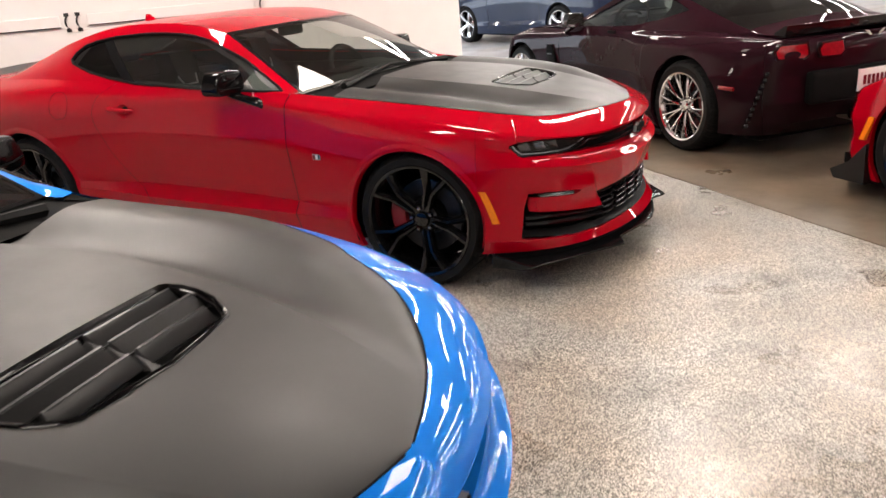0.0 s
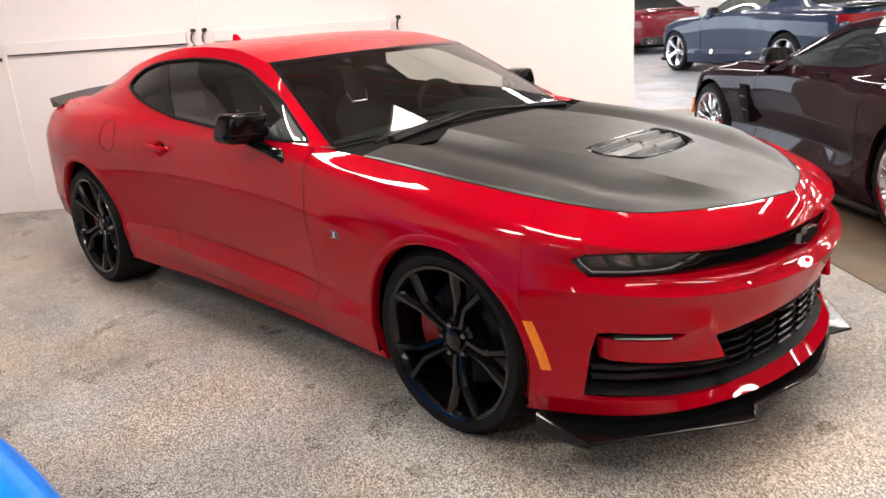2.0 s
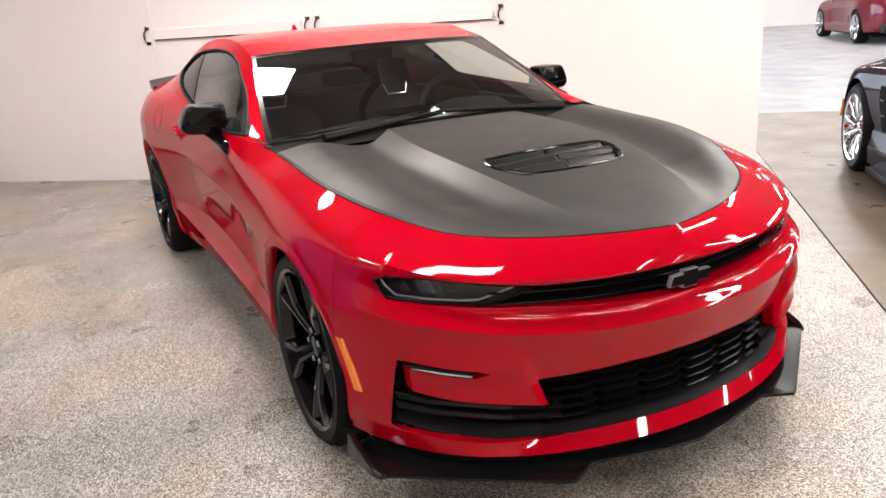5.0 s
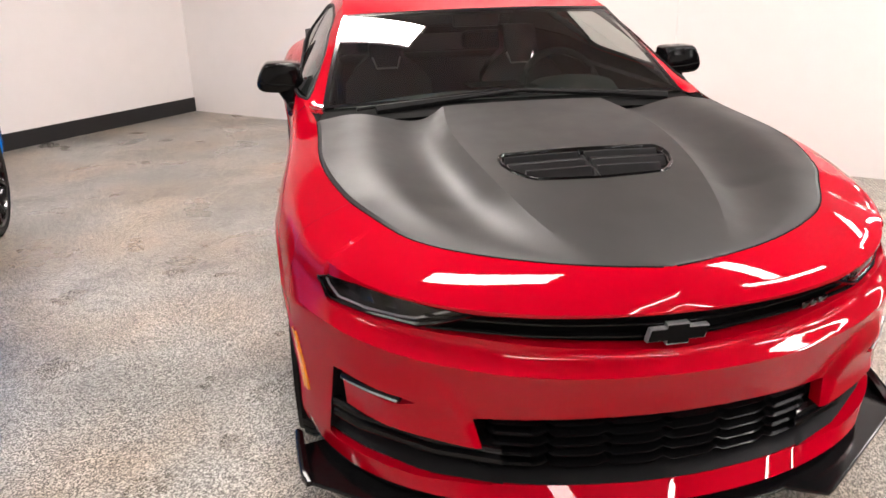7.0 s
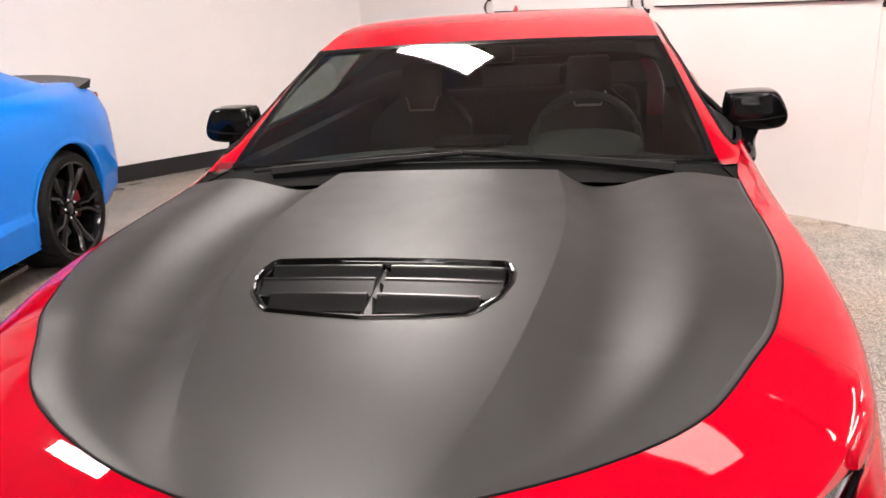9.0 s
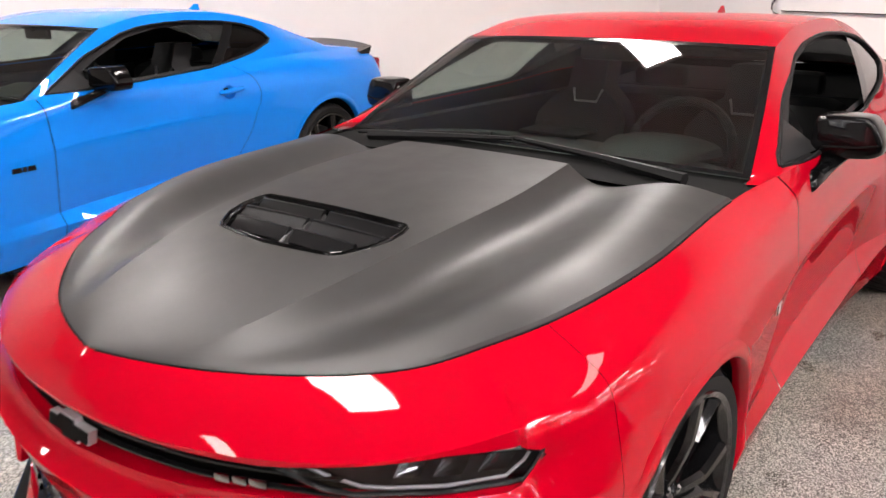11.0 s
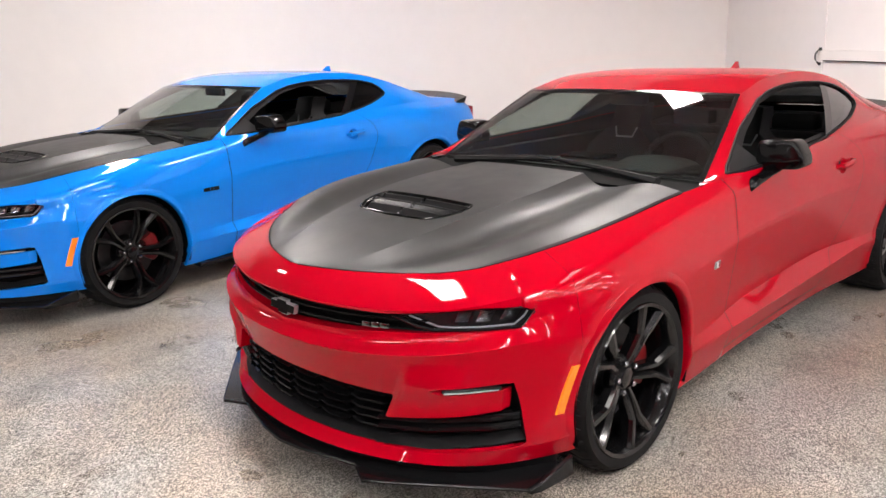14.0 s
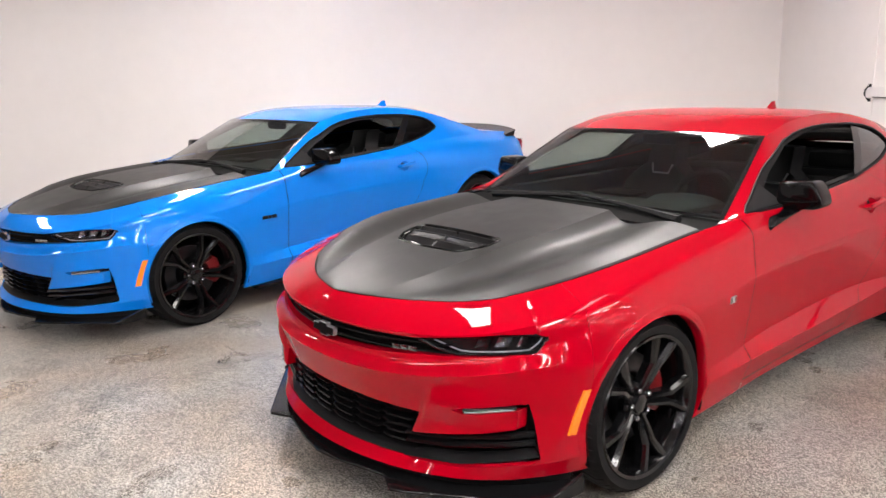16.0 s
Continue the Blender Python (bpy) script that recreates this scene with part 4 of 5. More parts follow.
        quarter = bm.copy()
        for b_, poly in ((bm, [(-1.755, 0.9), (-2.26, 1.32), (-3.3, 1.32), (-3.3, 0.9)]), (quarter, [(-1.755, 0.9), (-2.26, 1.32), (-0.3, 1.32), (-0.3, 0.9)])):
            cut(b_, poly, "y")
        both(bm, k)
        both(quarter, k)
        part("quarter_window", quarter, DARKGLASS, car, "dark tinted quarter window")
        if k < 0:
            part("door_window", bm, SIDEGLASS, door, "green-tinted side window, closed")
        else:
            bm.free()
        bm = bmesh.new()
        strip(bm, lambda a, b: sh.flank(a, b) - np.array([0, 0.007, 0]), np.linspace(0.6, 7.5, 80), np.linspace(0, 1, 9))
        cut(bm, [(-1.795, 0.9), (-2.30, 1.32), (-3.3, 1.32), (-3.3, 0.9)], "y")
        cut(bm, [(-1.715, 0.9), (-2.22, 1.32), (-0.3, 1.32), (-0.3, 0.9)], "y")
        both(bm, k)
        part("window_post", bm, GLOSS, car)
        # black window frame
        bm = bmesh.new()
        pts = []
        for (ax, az), (bx, bz) in zip(WINDOW, WINDOW[1:] + WINDOW[:1]):
            for q in np.linspace(0, 1, 8)[:-1]:
                pts.append((ax + (bx - ax) * q, az + (bz - az) * q))
        tau = np.linspace(0.2, 8.0, 160)
        ring_pts = []
        for px, pz in pts:
            e = sh.edge(np.array([px]))[0]
            rr = sh.line(sh.rail, tau)
            j = int(np.argmin(np.abs(rr[:, 0] - px)))
            r0 = rr[j]
            v = np.clip((r0[2] - pz) / max(1e-4, r0[2] - e[2]), 0, 1)
            y = r0[1] + (e[1] - r0[1]) * v + 0.006 * max(0.0, math.sin(math.pi * v)) ** 0.9
            ring_pts.append((px, y + 0.001, pz))
        tube(bm, ring_pts + ring_pts[:1], 0.0075, 6)
        both(bm, k)
        part("window_frame", bm, TRIM, car)
        # black sail panel at the window's front corner
        def on_side(px, pz, o):
            e = sh.edge(np.array([px]))[0]
            r0 = sh.line(sh.rail, tau)[int(np.argmin(np.abs(sh.line(sh.rail, tau)[:, 0] - px)))]
            v = np.clip((r0[2] - pz) / max(1e-4, r0[2] - e[2]), 0, 1)
            return (px, r0[1] + (e[1] - r0[1]) * v + o, pz)
        bm = bmesh.new()
        outer, inner = [[bm.verts.new(on_side(px, pz, o)) for px, pz in ((-0.80, 0.972), (-1.03, 0.984), (-0.985, 1.082))] for o in (0.002, -0.014)]
        bm.faces.new(outer), bm.faces.new(inner)
        for a in range(3):
            bm.faces.new((outer[a], outer[(a + 1) % 3], inner[(a + 1) % 3], inner[a]))
        both(bm, k)
        part("mirror_sail", bm, PLASTIC, car, smooth=False)
        # arch liners
        for cx, cz, r in ARCH:
            bm = bmesh.new()
            rows = []
            for q in np.linspace(-0.35, math.pi + 0.35, 26):
                rows.append([(cx + (r + 0.006) * math.cos(q), yy, cz + (r + 0.006) * math.sin(q)) for yy in (0.895, 0.75, 0.55)] + [(cx, 0.55, cz)])
            grid(bm, rows)
            both(bm, k)
            part("arch_liner", bm, UNDER, car)
            bm = arch_lip(cx, cz, r)
            both(bm, k)
            part("arch_lip", bm, paint, car, angle=50)
        mirror(car, k, -1.005, 0.913, 1.022, MIRRORB)
        # side marker on the arch edge
        bm = bmesh.new()
        zs = np.linspace(0.352, 0.512, 9)
        rows = []
        for z in zs:
            q = (z - 0.352) / 0.16
            xx = 0.425 - 0.045 * q - 0.012 * q * q
            row = []
            for dx in (-0.006, 0.0, 0.026, 0.032):
                s_ = st(min(0.6, xx + dx)) if xx + dx < 0.3 else float(np.interp(-(xx + dx), -sh.outline(np.linspace(3, 7, 200))[:, 0], np.linspace(3, 7, 200)))
                tt = np.linspace(1, 6, 120)
                P = sh.belt(np.full(120, s_), tt, 0.0)
                j = int(np.argmin(np.abs(P[:, 2] - z)))
                o = 0.005 if dx in (0.0, 0.026) else -0.002
                row.append((P[j, 0] + o * 0.4, P[j, 1] + o, z))
            rows.append(row)
        grid(bm, rows)
        both(bm, k)
        part("side_marker", bm, AMBER, car, "amber side marker lens")
        # fender badge
        bm = bmesh.new()
        if badge_bars:
            for a, b in ((-0.075, -0.035), (-0.030, -0.010), (-0.004, 0.045)):
                box(bm, (-0.53 + a, 0.905, 0.636), (-0.53 + b, 0.912, 0.660), bevel=0.002)
        else:
            box(bm, (-0.555, 0.902, 0.632), (-0.505, 0.911, 0.664), bevel=0.004)
        both(bm, k)
        badge = part("fender_badge", bm, GLOSS if badge_bars else SILVER, car)
        if not badge_bars:
            for a, b, mtl in ((-0.550, -0.538, CALIPER), (-0.533, -0.521, WHITEP), (-0.516, -0.510, GLOSS)):
                bm = bmesh.new()
                box(bm, (a, 0.9105, 0.637), (b, 0.9125, 0.659))
                both(bm, k)
                part("badge_bar", bm, mtl, badge, smooth=False)
    # inner dark hull, seen only through gaps
    bm = bmesh.new()
    band(bm, 5.6, 13.0, 0.2, 5.9, ns=60, out=-0.018)
    cut(bm, ring(ARCH[0][0], ARCH[0][1], 0.40, 24), "y")
    cut(bm, ring(ARCH[1][0], ARCH[1][1], 0.42, 24), "y")
    both(bm, 0)
    part("inner_hull", bm, UNDER, car)
    bm = bmesh.new()
    box(bm, (-3.5, -0.70, 0.15), (0.40, 0.70, 0.22))
    box(bm, (-2.35, -0.78, 0.17), (-0.45, 0.78, 0.24))
    part("floor_pan", bm, UNDER, car, smooth=False)
    bm = bmesh.new()
    box(bm, (-3.47, -0.66, 0.30), (-3.45, 0.66, 1.035))
    part("boot_bulkhead", bm, UNDER, car, smooth=False)
    # rear bumper
    bm = bmesh.new()
    band(bm, 13.22, 16.0, ns=28)
    both(bm, 0)
    weld(bm)
    part("rear_bumper", bm, paint, car)
    # top: cowl, windscreen, roof, rear window, deck
    V = np.linspace(-1, 1, 31)
    for nm, a, b, mtl, lab in (("cowl", 0.0, 1.04, UNDER, ""), ("windscreen", 1.0, 3.0, GLASS, "tinted windscreen"), ("roof", 3.0, 6.0, paint, ""), ("rear_window", 6.0, 8.0, DARKGLASS, "dark rear window"), ("boot_lid", 8.0, 10.0, paint, "")):
        bm = bmesh.new()
        strip(bm, lambda p, q: sh.top(p, q) - (np.array([0, 0, 0.012]) if nm == "cowl" else 0), np.linspace(a, b, 20), V)
        part(nm, bm, mtl, car, lab)
    bm = bmesh.new()
    for k in (1, -1):
        strip(bm, lambda p, q: sh.top(p, q) + np.array([0, 0, 0.001]), np.linspace(1.0, 3.0, 16), np.linspace(k * 0.972, k * 0.996, 3))
    strip(bm, lambda p, q: sh.top(p, q) + np.array([0, 0, 0.001]), np.linspace(2.93, 3.01, 3), V)
    strip(bm, lambda p, q: sh.top(p, q) + np.array([0, 0, 0.001]), np.linspace(1.0, 1.05, 3), V)
    part("windscreen_border", bm, GLOSS, car)
    # dark lining of the roof and pillars
    bm = bmesh.new()
    strip(bm, lambda p, q: sh.top(p, q) - np.array([0, 0, 0.022]), np.linspace(3.0, 6.02, 14), np.linspace(-0.99, 0.99, 21))
    part("headliner", bm, CABIN, car)
    for k in (1, -1):
        bm = bmesh.new()
        strip(bm, lambda a, b: sh.flank(a, b) - np.array([0, 0.032, 0]), np.linspace(1.1, 8.0, 80), np.linspace(0.02, 1, 9))
        cut(bm, [(-0.885, 0.978), (-1.95, 1.032), (-2.38, 1.138), (-2.41, 1.158), (-2.37, 1.190), (-2.13, 1.244), (-1.85, 1.253), (-1.62, 1.245), (-1.40, 1.204), (-1.145, 1.106)], "y")
        both(bm, k)
        part("inner_pillar", bm, CABIN, car)
    # hood
    xs = np.concatenate([np.linspace(-0.47, 0.60, 60), 0.60 + 0.224 * np.sin(np.linspace(0, math.pi / 2, 22))[1:]])
    vv = np.concatenate([np.linspace(0, 0.4, 13)[:-1], np.linspace(0.4, 0.92, 25)[:-1], np.linspace(0.92, 1.0, 4)])
    vv = np.concatenate([-vv[:0:-1], vv])
    bm = bmesh.new()
    strip(bm, hood_skin, xs, vv)
    weld(bm)
    VENT = [(0.166, -0.236), (0.163, 0.0), (0.166, 0.236), (0.176, 0.248), (0.205, 0.257), (0.245, 0.257), (0.300, 0.240), (0.348, 0.205), (0.364, 0.185), (0.376, 0.10), (0.384, 0.0),
            (0.376, -0.10), (0.364, -0.185), (0.348, -0.205), (0.300, -0.240), (0.245, -0.257), (0.205, -0.257), (0.176, -0.248)]
    cut(bm, VENT, "z", rim=0.03, way=(0, 0, -1))
    hood = part("hood", bm, SATIN, car, "satin black hood with a centre vent", angle=11)
    bm = bmesh.new()
    for k in (1, -1):
        e = hood_skin(np.linspace(-0.46, 0.822, 70), np.full(70, float(k)))
        tube(bm, [tuple(p + np.array([0.001, 0.001 * k, -0.0010])) for p in e], 0.0024, 6)
    part("hood_gap", bm, UNDER, car)
    # vent: frame and slats
    bm = bmesh.new()
    loop = []
    for (ax, ay), (bx, by) in zip(VENT, VENT[1:] + VENT[:1]):
        for q in np.linspace(0, 1, 6)[:-1]:
            xx, yy = ax + (bx - ax) * q, ay + (by - ay) * q
            loop.append((xx, yy, hood_z(xx, yy) - 0.001))
    # a raised outer lip, a step and a sunken inner wall
    mid = Vector((0.27, 0.0, 0.0))
    ring_rows = []
    for x, y, z in loop + loop[:1]:
        d = Vector((x - mid.x, (y - mid.y) * 0.6, 0)).normalized()
        ring_rows.append([(x + d.x * o, y + d.y * o, z + h) for o, h in ((0.008, 0.000), (0.006, 0.004), (0.002, 0.006), (-0.002, 0.005), (-0.004, 0.000), (-0.008, -0.002), (-0.010, -0.006), (-0.011, -0.034))])
    grid(bm, ring_rows)
    part("vent_frame", bm, MIRRORB, hood, "raised gloss black vent rim", angle=40)
    # three blades a side, high at the rear and sloping down forwards, with closed ends, and a centre post
    for k in (1, -1):
        for x0, x1, yb in ((0.182, 0.240, 0.240), (0.236, 0.300, 0.242), (0.296, 0.356, 0.204)):
            bm = bmesh.new()
            rows = []
            for yy in (0.010, 0.0102, 0.10, yb - 0.0002, yb):
                z0 = hood_z(x0, yy)
                rows.append([(x0, k * yy, z0 - 0.016), (x0, k * yy, z0 - 0.004), (x0 + 0.002, k * yy, z0), (x0 + 0.008, k * yy, z0 - 0.001), (x0 + 0.010, k * yy, z0 - 0.005), (x1 - 0.026, k * yy, z0 - 0.026), (x1 - 0.028, k * yy, z0 - 0.029)])
            vs = grid(bm, rows, close=True)
            bm.faces.new(vs[0]), bm.faces.new(vs[-1])
            part("vent_slat", bm, SLAT, hood, angle=25)
    for xc in (0.210, 0.262, 0.318):
        bm = bmesh.new()
        z0 = hood_z(xc, 0)
        top, base = [(xc - 0.014, 0.0, z0 - 0.002)], [(xc - 0.018, 0.026, z0 - 0.026), (xc + 0.030, 0.010, z0 - 0.026), (xc + 0.030, -0.010, z0 - 0.026), (xc - 0.018, -0.026, z0 - 0.026)]
        t_, b_ = bm.verts.new(top[0]), [bm.verts.new(q) for q in base]
        for a in range(4):
            bm.faces.new((t_, b_[a], b_[(a + 1) % 4]))
        part("vent_divider", bm, SLAT, hood, smooth=False)
    bm = bmesh.new()
    bm.faces.new([bm.verts.new((x, y, hood_z(x, y) - 0.032)) for x, y in VENT])
    part("vent_floor", bm, UNDER, hood, smooth=False)
    # wipers
    for pts in (((-0.56, -0.55, 0.948), (-0.60, -0.2, 0.972), (-0.62, 0.02, 0.985)), ((-0.55, 0.62, 0.945), (-0.60, 0.35, 0.965), (-0.63, 0.02, 0.986))):
        bm = bmesh.new()
        tube(bm, pts, 0.012, 6, [1.7, 1.0, 0.6])
        tube(bm, [(p[0] - 0.02, p[1] * 0.95 - 0.10, p[2] + 0.002) for p in pts], 0.007, 6)
        part("wiper", bm, RUBBER, car)
    # upper grille, lamps
    bm = bmesh.new()
    for i, z in enumerate((0.632, 0.662)):
        rows = []
        for y in np.linspace(-0.57, 0.57, 47):
            ss = np.interp(abs(y), [0, 0.30, 0.56, 0.74], [0, 1, 2, 3])
            o = sh.outline(np.array([ss]))[0]
            x = o[0] - 0.075
            zz = z + 0.028 * abs(y)
            rows.append([(x, y, zz - 0.003), (x + 0.012, y, zz - 0.002), (x + 0.012, y, zz + 0.002), (x, y, zz + 0.003)])
        grid(bm, rows, close=True)
    part("upper_grille", bm, GLOSS, car, "gloss black upper grille")
    bm = bmesh.new()
    prism(bm, [(a, b * 0.85) for a, b in flat_bowtie(0.9)], 0.872, 0.888, "x")
    bmesh.ops.translate(bm, verts=bm.verts, vec=(0, 0, 0.645))
    bow = part("badge_border", bm, BADGE, car, "chrome edged badge", smooth=False)
    bm = bmesh.new()
    prism(bm, [(a * 0.955, b * 0.72) for a, b in flat_bowtie(0.9)], 0.886, 0.892, "x")
    bmesh.ops.translate(bm, verts=bm.verts, vec=(0, 0, 0.645))
    part("badge_face", bm, UNDER, bow, smooth=False)
    bm = bmesh.new()
    for a, b in ((-0.05, -0.02), (-0.016, 0.012), (0.016, 0.05)):
        box(bm, (-0.004, a, -0.009), (0.004, b, 0.009), bevel=0.002)
    bmesh.ops.transform(bm, matrix=pose(0.800, 0.405, 0.648, 0, 0, 22), verts=bm.verts)
    part("grille_badge", bm, CHROMEB, car)
    for k in (1, -1):
        hl = new("headlight")
        hl.parent = car
        front = lambda y: float(np.interp(y, [0.0, 0.30, 0.54, 0.70, 0.81], [0.88, 0.845, 0.755, 0.63, 0.50]))
        low = lambda y: float(np.interp(y, [0.46, 0.585, 0.785, 0.797, 0.812], [0.688, 0.644, 0.652, 0.660, 0.703]))
        top_ = lambda y: float(np.interp(y, [0.46, 0.716, 0.80, 0.812], [0.699, 0.727, 0.722, 0.715]))
        ys = np.linspace(0.462, 0.812, 18)
        for nm, back, mtl, inset in (("lens", 0.006, LENS, 0.0), ("housing", 0.060, LAMPH, -0.006)):
            bm = bmesh.new()
            grid(bm, [[(front(y) - back, k * y, z) for z in np.linspace(low(y) + inset, top_(y) - inset, 5)] for y in ys])
            part(nm, bm, mtl, hl)
        # dark bezel round the lens, thicker below
        bm = bmesh.new()
        edge = [(y, low(y) + 0.004) for y in ys] + [(y, top_(y) - 0.003) for y in ys[::-1]]
        tube(bm, [(front(y) - 0.006, k * y, z) for y, z in edge + edge[:1]], 0.006, 6)
        part("bezel", bm, GLOSS, hl)
        # projector and two reflector modules with slanted faces
        for ya, yb, lean in ((0.628, 0.662, 0.012), (0.680, 0.714, 0.014), (0.732, 0.764, 0.014)):
            bm = bmesh.new()
            pts = [(ya, low(ya) + 0.026), (yb, low(yb) + 0.026), (yb + lean, top_(yb) - 0.010), (ya + lean, top_(ya) - 0.010)]
            o = [bm.verts.new((front(y) - 0.022, k * y, z)) for y, z in pts]
            cy, cz = sum(p[0] for p in pts) / 4, sum(p[1] for p in pts) / 4
            i = [bm.verts.new((front(y) - 0.046, k * (cy + (y - cy) * 0.55), cz + (z - cz) * 0.5)) for y, z in pts]
            for q in range(4):
                bm.faces.new((o[q], o[(q + 1) % 4], i[(q + 1) % 4], i[q]))
            bm.faces.new(i)
            part("lamp_unit", bm, CHROMEB, hl, smooth=False)
        bm = bmesh.new()
        path = [(0.510, 0.692), (0.545, 0.680), (0.590, 0.658), (0.63, 0.655), (0.70, 0.659), (0.765, 0.664), (0.785, 0.690), (0.792, 0.708)]
        tube(bm, [(front(y) - 0.018, k * y, z) for y, z in path], 0.0030, 6)
        part("light_guide", bm, GUIDE, hl, "pale bent light guide")
        # slot lamp in the pod
        bm = bmesh.new()
        tube(bm, [(0.736, k * 0.638, 0.462), (0.681, k * 0.704, 0.468), (0.610, k * 0.773, 0.475)], 0.0085, 8)
        fog = part("fog_lamp", bm, GLOSS, car, "slim dark fog lamp strip")
        bm = bmesh.new()
        tube(bm, [(0.739, k * 0.648, 0.4575), (0.688, k * 0.709, 0.4635), (0.619, k * 0.771, 0.4705)], 0.0028, 6)
        part("fog_lamp_lens", bm, GUIDE, fog)
        # two blades in the side opening
        for z in (0.294, 0.325):
            bm = bmesh.new()
            rows = []
            for y in np.linspace(0.40, 0.80, 14):
                x = float(np.interp(y, [0.40, 0.56, 0.74, 0.82], [0.80, 0.745, 0.62, 0.525])) + 0.006
                zz = z + 0.11 * (y - 0.40)
                rows.append([(x - 0.04, k * y, zz - 0.010), (x, k * y, zz - 0.011), (x + 0.004, k * y, zz - 0.006), (x + 0.001, k * y, zz + 0.004), (x - 0.008, k * y, zz + 0.010), (x - 0.04, k * y, zz + 0.011)])
            grid(bm, rows, close=True)
            part("side_blade", bm, GLOSS, car)
        # satin surround of the side opening: a broad sloping floor and a tall outer blade
        bm = bmesh.new()
        rows = []
        for y in np.linspace(0.40, 0.815, 14):
            x = float(np.interp(y, [0.40, 0.56, 0.74, 0.82], [0.850, 0.765, 0.632, 0.53]))
            zb = float(np.interp(y, [0.40, 0.60, 0.815], [0.238, 0.234, 0.276]))
            up = float(np.interp(y, [0.40, 0.47, 0.815], [0.012, 0.032, 0.036]))
            rows.append([(x - 0.026, k * y, zb + 0.001), (x - 0.066, k * y, zb + up), (x - 0.10, k * y, zb + up - 0.004)])
        grid(bm, rows)
        rows = []
        for z, yo, w_ in ((0.276, 0.815, 0.110), (0.328, 0.808, 0.090), (0.40, 0.800, 0.060), (0.484, 0.790, 0.046)):
            xo = float(np.interp(yo, [0.40, 0.56, 0.74, 0.82], [0.850, 0.765, 0.632, 0.53]))
            rows.append([(xo - 0.008, k * (yo - 0.001), z), (xo - 0.034, k * (yo - w_), z)])
        grid(bm, rows)
        part("opening_trim", bm, TRIM, car, "satin black sloping surround", angle=15)
    bm = bmesh.new()
    rows = []
    for y in np.linspace(-0.42, 0.42, 29):
        ss = np.interp(abs(y), [0, 0.30, 0.56], [0, 1, 2])
        x = float(sh.outline(np.array([ss]))[0, 0]) - 0.052
        rows.append([(x + 0.004, y, 0.239), (x - 0.040, y, 0.268), (x - 0.09, y, 0.270)])
    grid(bm, rows)
    part("grille_sill", bm, TRIM, car)
    # lower grille: rows of stepped bars
    for z in (0.283, 0.312, 0.341, 0.370, 0.400):
        bm = bmesh.new()
        rows = []
        for y in np.linspace(-0.43, 0.43, 87):
            ss = np.interp(abs(y), [0, 0.30, 0.56], [0, 1, 2])
            x = float(sh.outline(np.array([ss]))[0, 0]) - 0.085
            ph = (abs(y) / 0.145) % 1.0
            zz = z + (0.014 * (1 - ph / 0.20) if ph < 0.20 else 0.0) + (0.014 * ((ph - 0.88) / 0.12) if ph > 0.88 else 0.0)
            rows.append([(x - 0.03, y, zz - 0.002), (x + 0.018, y, zz - 0.005), (x + 0.021, y, zz - 0.002), (x + 0.014, y, zz + 0.003), (x - 0.03, y, zz + 0.004)])
        grid(bm, rows, close=True)
        part("grille_bar", bm, SPLIT, car)
    # splitter
    bm = bmesh.new()
    SP = ((0.955, 0.0), (0.938, 0.12), (0.878, 0.345), (0.925, 0.440), (0.912, 0.465), (0.70, 0.752), (0.600, 0.884), (0.425, 0.916))
    rows = []
    for i in list(range(-7, 0)) + list(range(8)):
        x, y = SP[abs(i)]
        z = 0.158
        sg = -1 if i < 0 else 1
        n_ = Vector((x - 0.30, y * 0.8)).normalized()
        dep = (0.16, 0.15, 0.13, 0.17, 0.17, 0.15, 0.13, 0.12)[abs(i)]
        def off(d, h):
            return (x - n_.x * d, (y - n_.y * d) * sg, z + h)
        rows.append([off(0.0, -0.004), off(0.002, -0.001), off(0.006, 0.0), off(dep, 0.006), off(dep, -0.010), off(0.008, -0.012), off(0.001, -0.010)])
    vs = grid(bm, rows, close=True)
    bm.faces.new(vs[0]), bm.faces.new(vs[-1])
    splitter = part("front_splitter", bm, GLOSS, car, "black front splitter with stepped blade and upright end fins", smooth=False)
    for k in (1, -1):
        bm = bmesh.new()
        rows = []
        for x, y, z0, z1, lean in ((0.606, 0.886, 0.146, 0.162, 0.000), (0.575, 0.900, 0.146, 0.174, 0.000), (0.530, 0.906, 0.148, 0.188, 0.000), (0.480, 0.912, 0.150, 0.202, -0.002), (0.425, 0.916, 0.152, 0.216, -0.004)):
            rows.append([(x, k * (y - 0.022), z0), (x, k * (y + 0.004), z0), (x, k * (y + lean + 0.004), z1 - 0.004), (x, k * (y + lean), z1), (x, k * (y + lean - 0.008), z1), (x, k * (y - 0.022), z1 - 0.010)])
        vs = grid(bm, rows, close=True)
        bm.faces.new(vs[0]), bm.faces.new(vs[-1])
        part("splitter_fin", bm, GLOSS, splitter, smooth=False)
    # matt black sheet standing in for the shade between lip and blade
    bm = bmesh.new()
    rows = []
    for q in np.linspace(-4.4, 4.4, 41):
        o, nn = sh.outline(np.array([abs(q)]))[0], sh.normal(np.array([abs(q)]))[0]
        sg = -1 if q < 0 else 1
        rows.append([(o[0] - nn[0] * d, (o[1] - nn[1] * d) * sg, z) for d, z in ((0.050, 0.205), (0.055, 0.158))])
    grid(bm, rows)
    part("lip_shade", bm, TRIM, car)
    # side skirts
    for k in ((1, -1) if badge_bars else ()):
        bm = bmesh.new()
        box(bm, (-2.30, 0.80, 0.140), (-0.42, 0.890, 0.168), bevel=0.008)
        both(bm, k)
        part("side_skirt", bm, GLOSS, car)
    # rear spoiler, antenna, fuel door, tail lamps
    bm = bmesh.new()
    rows = []
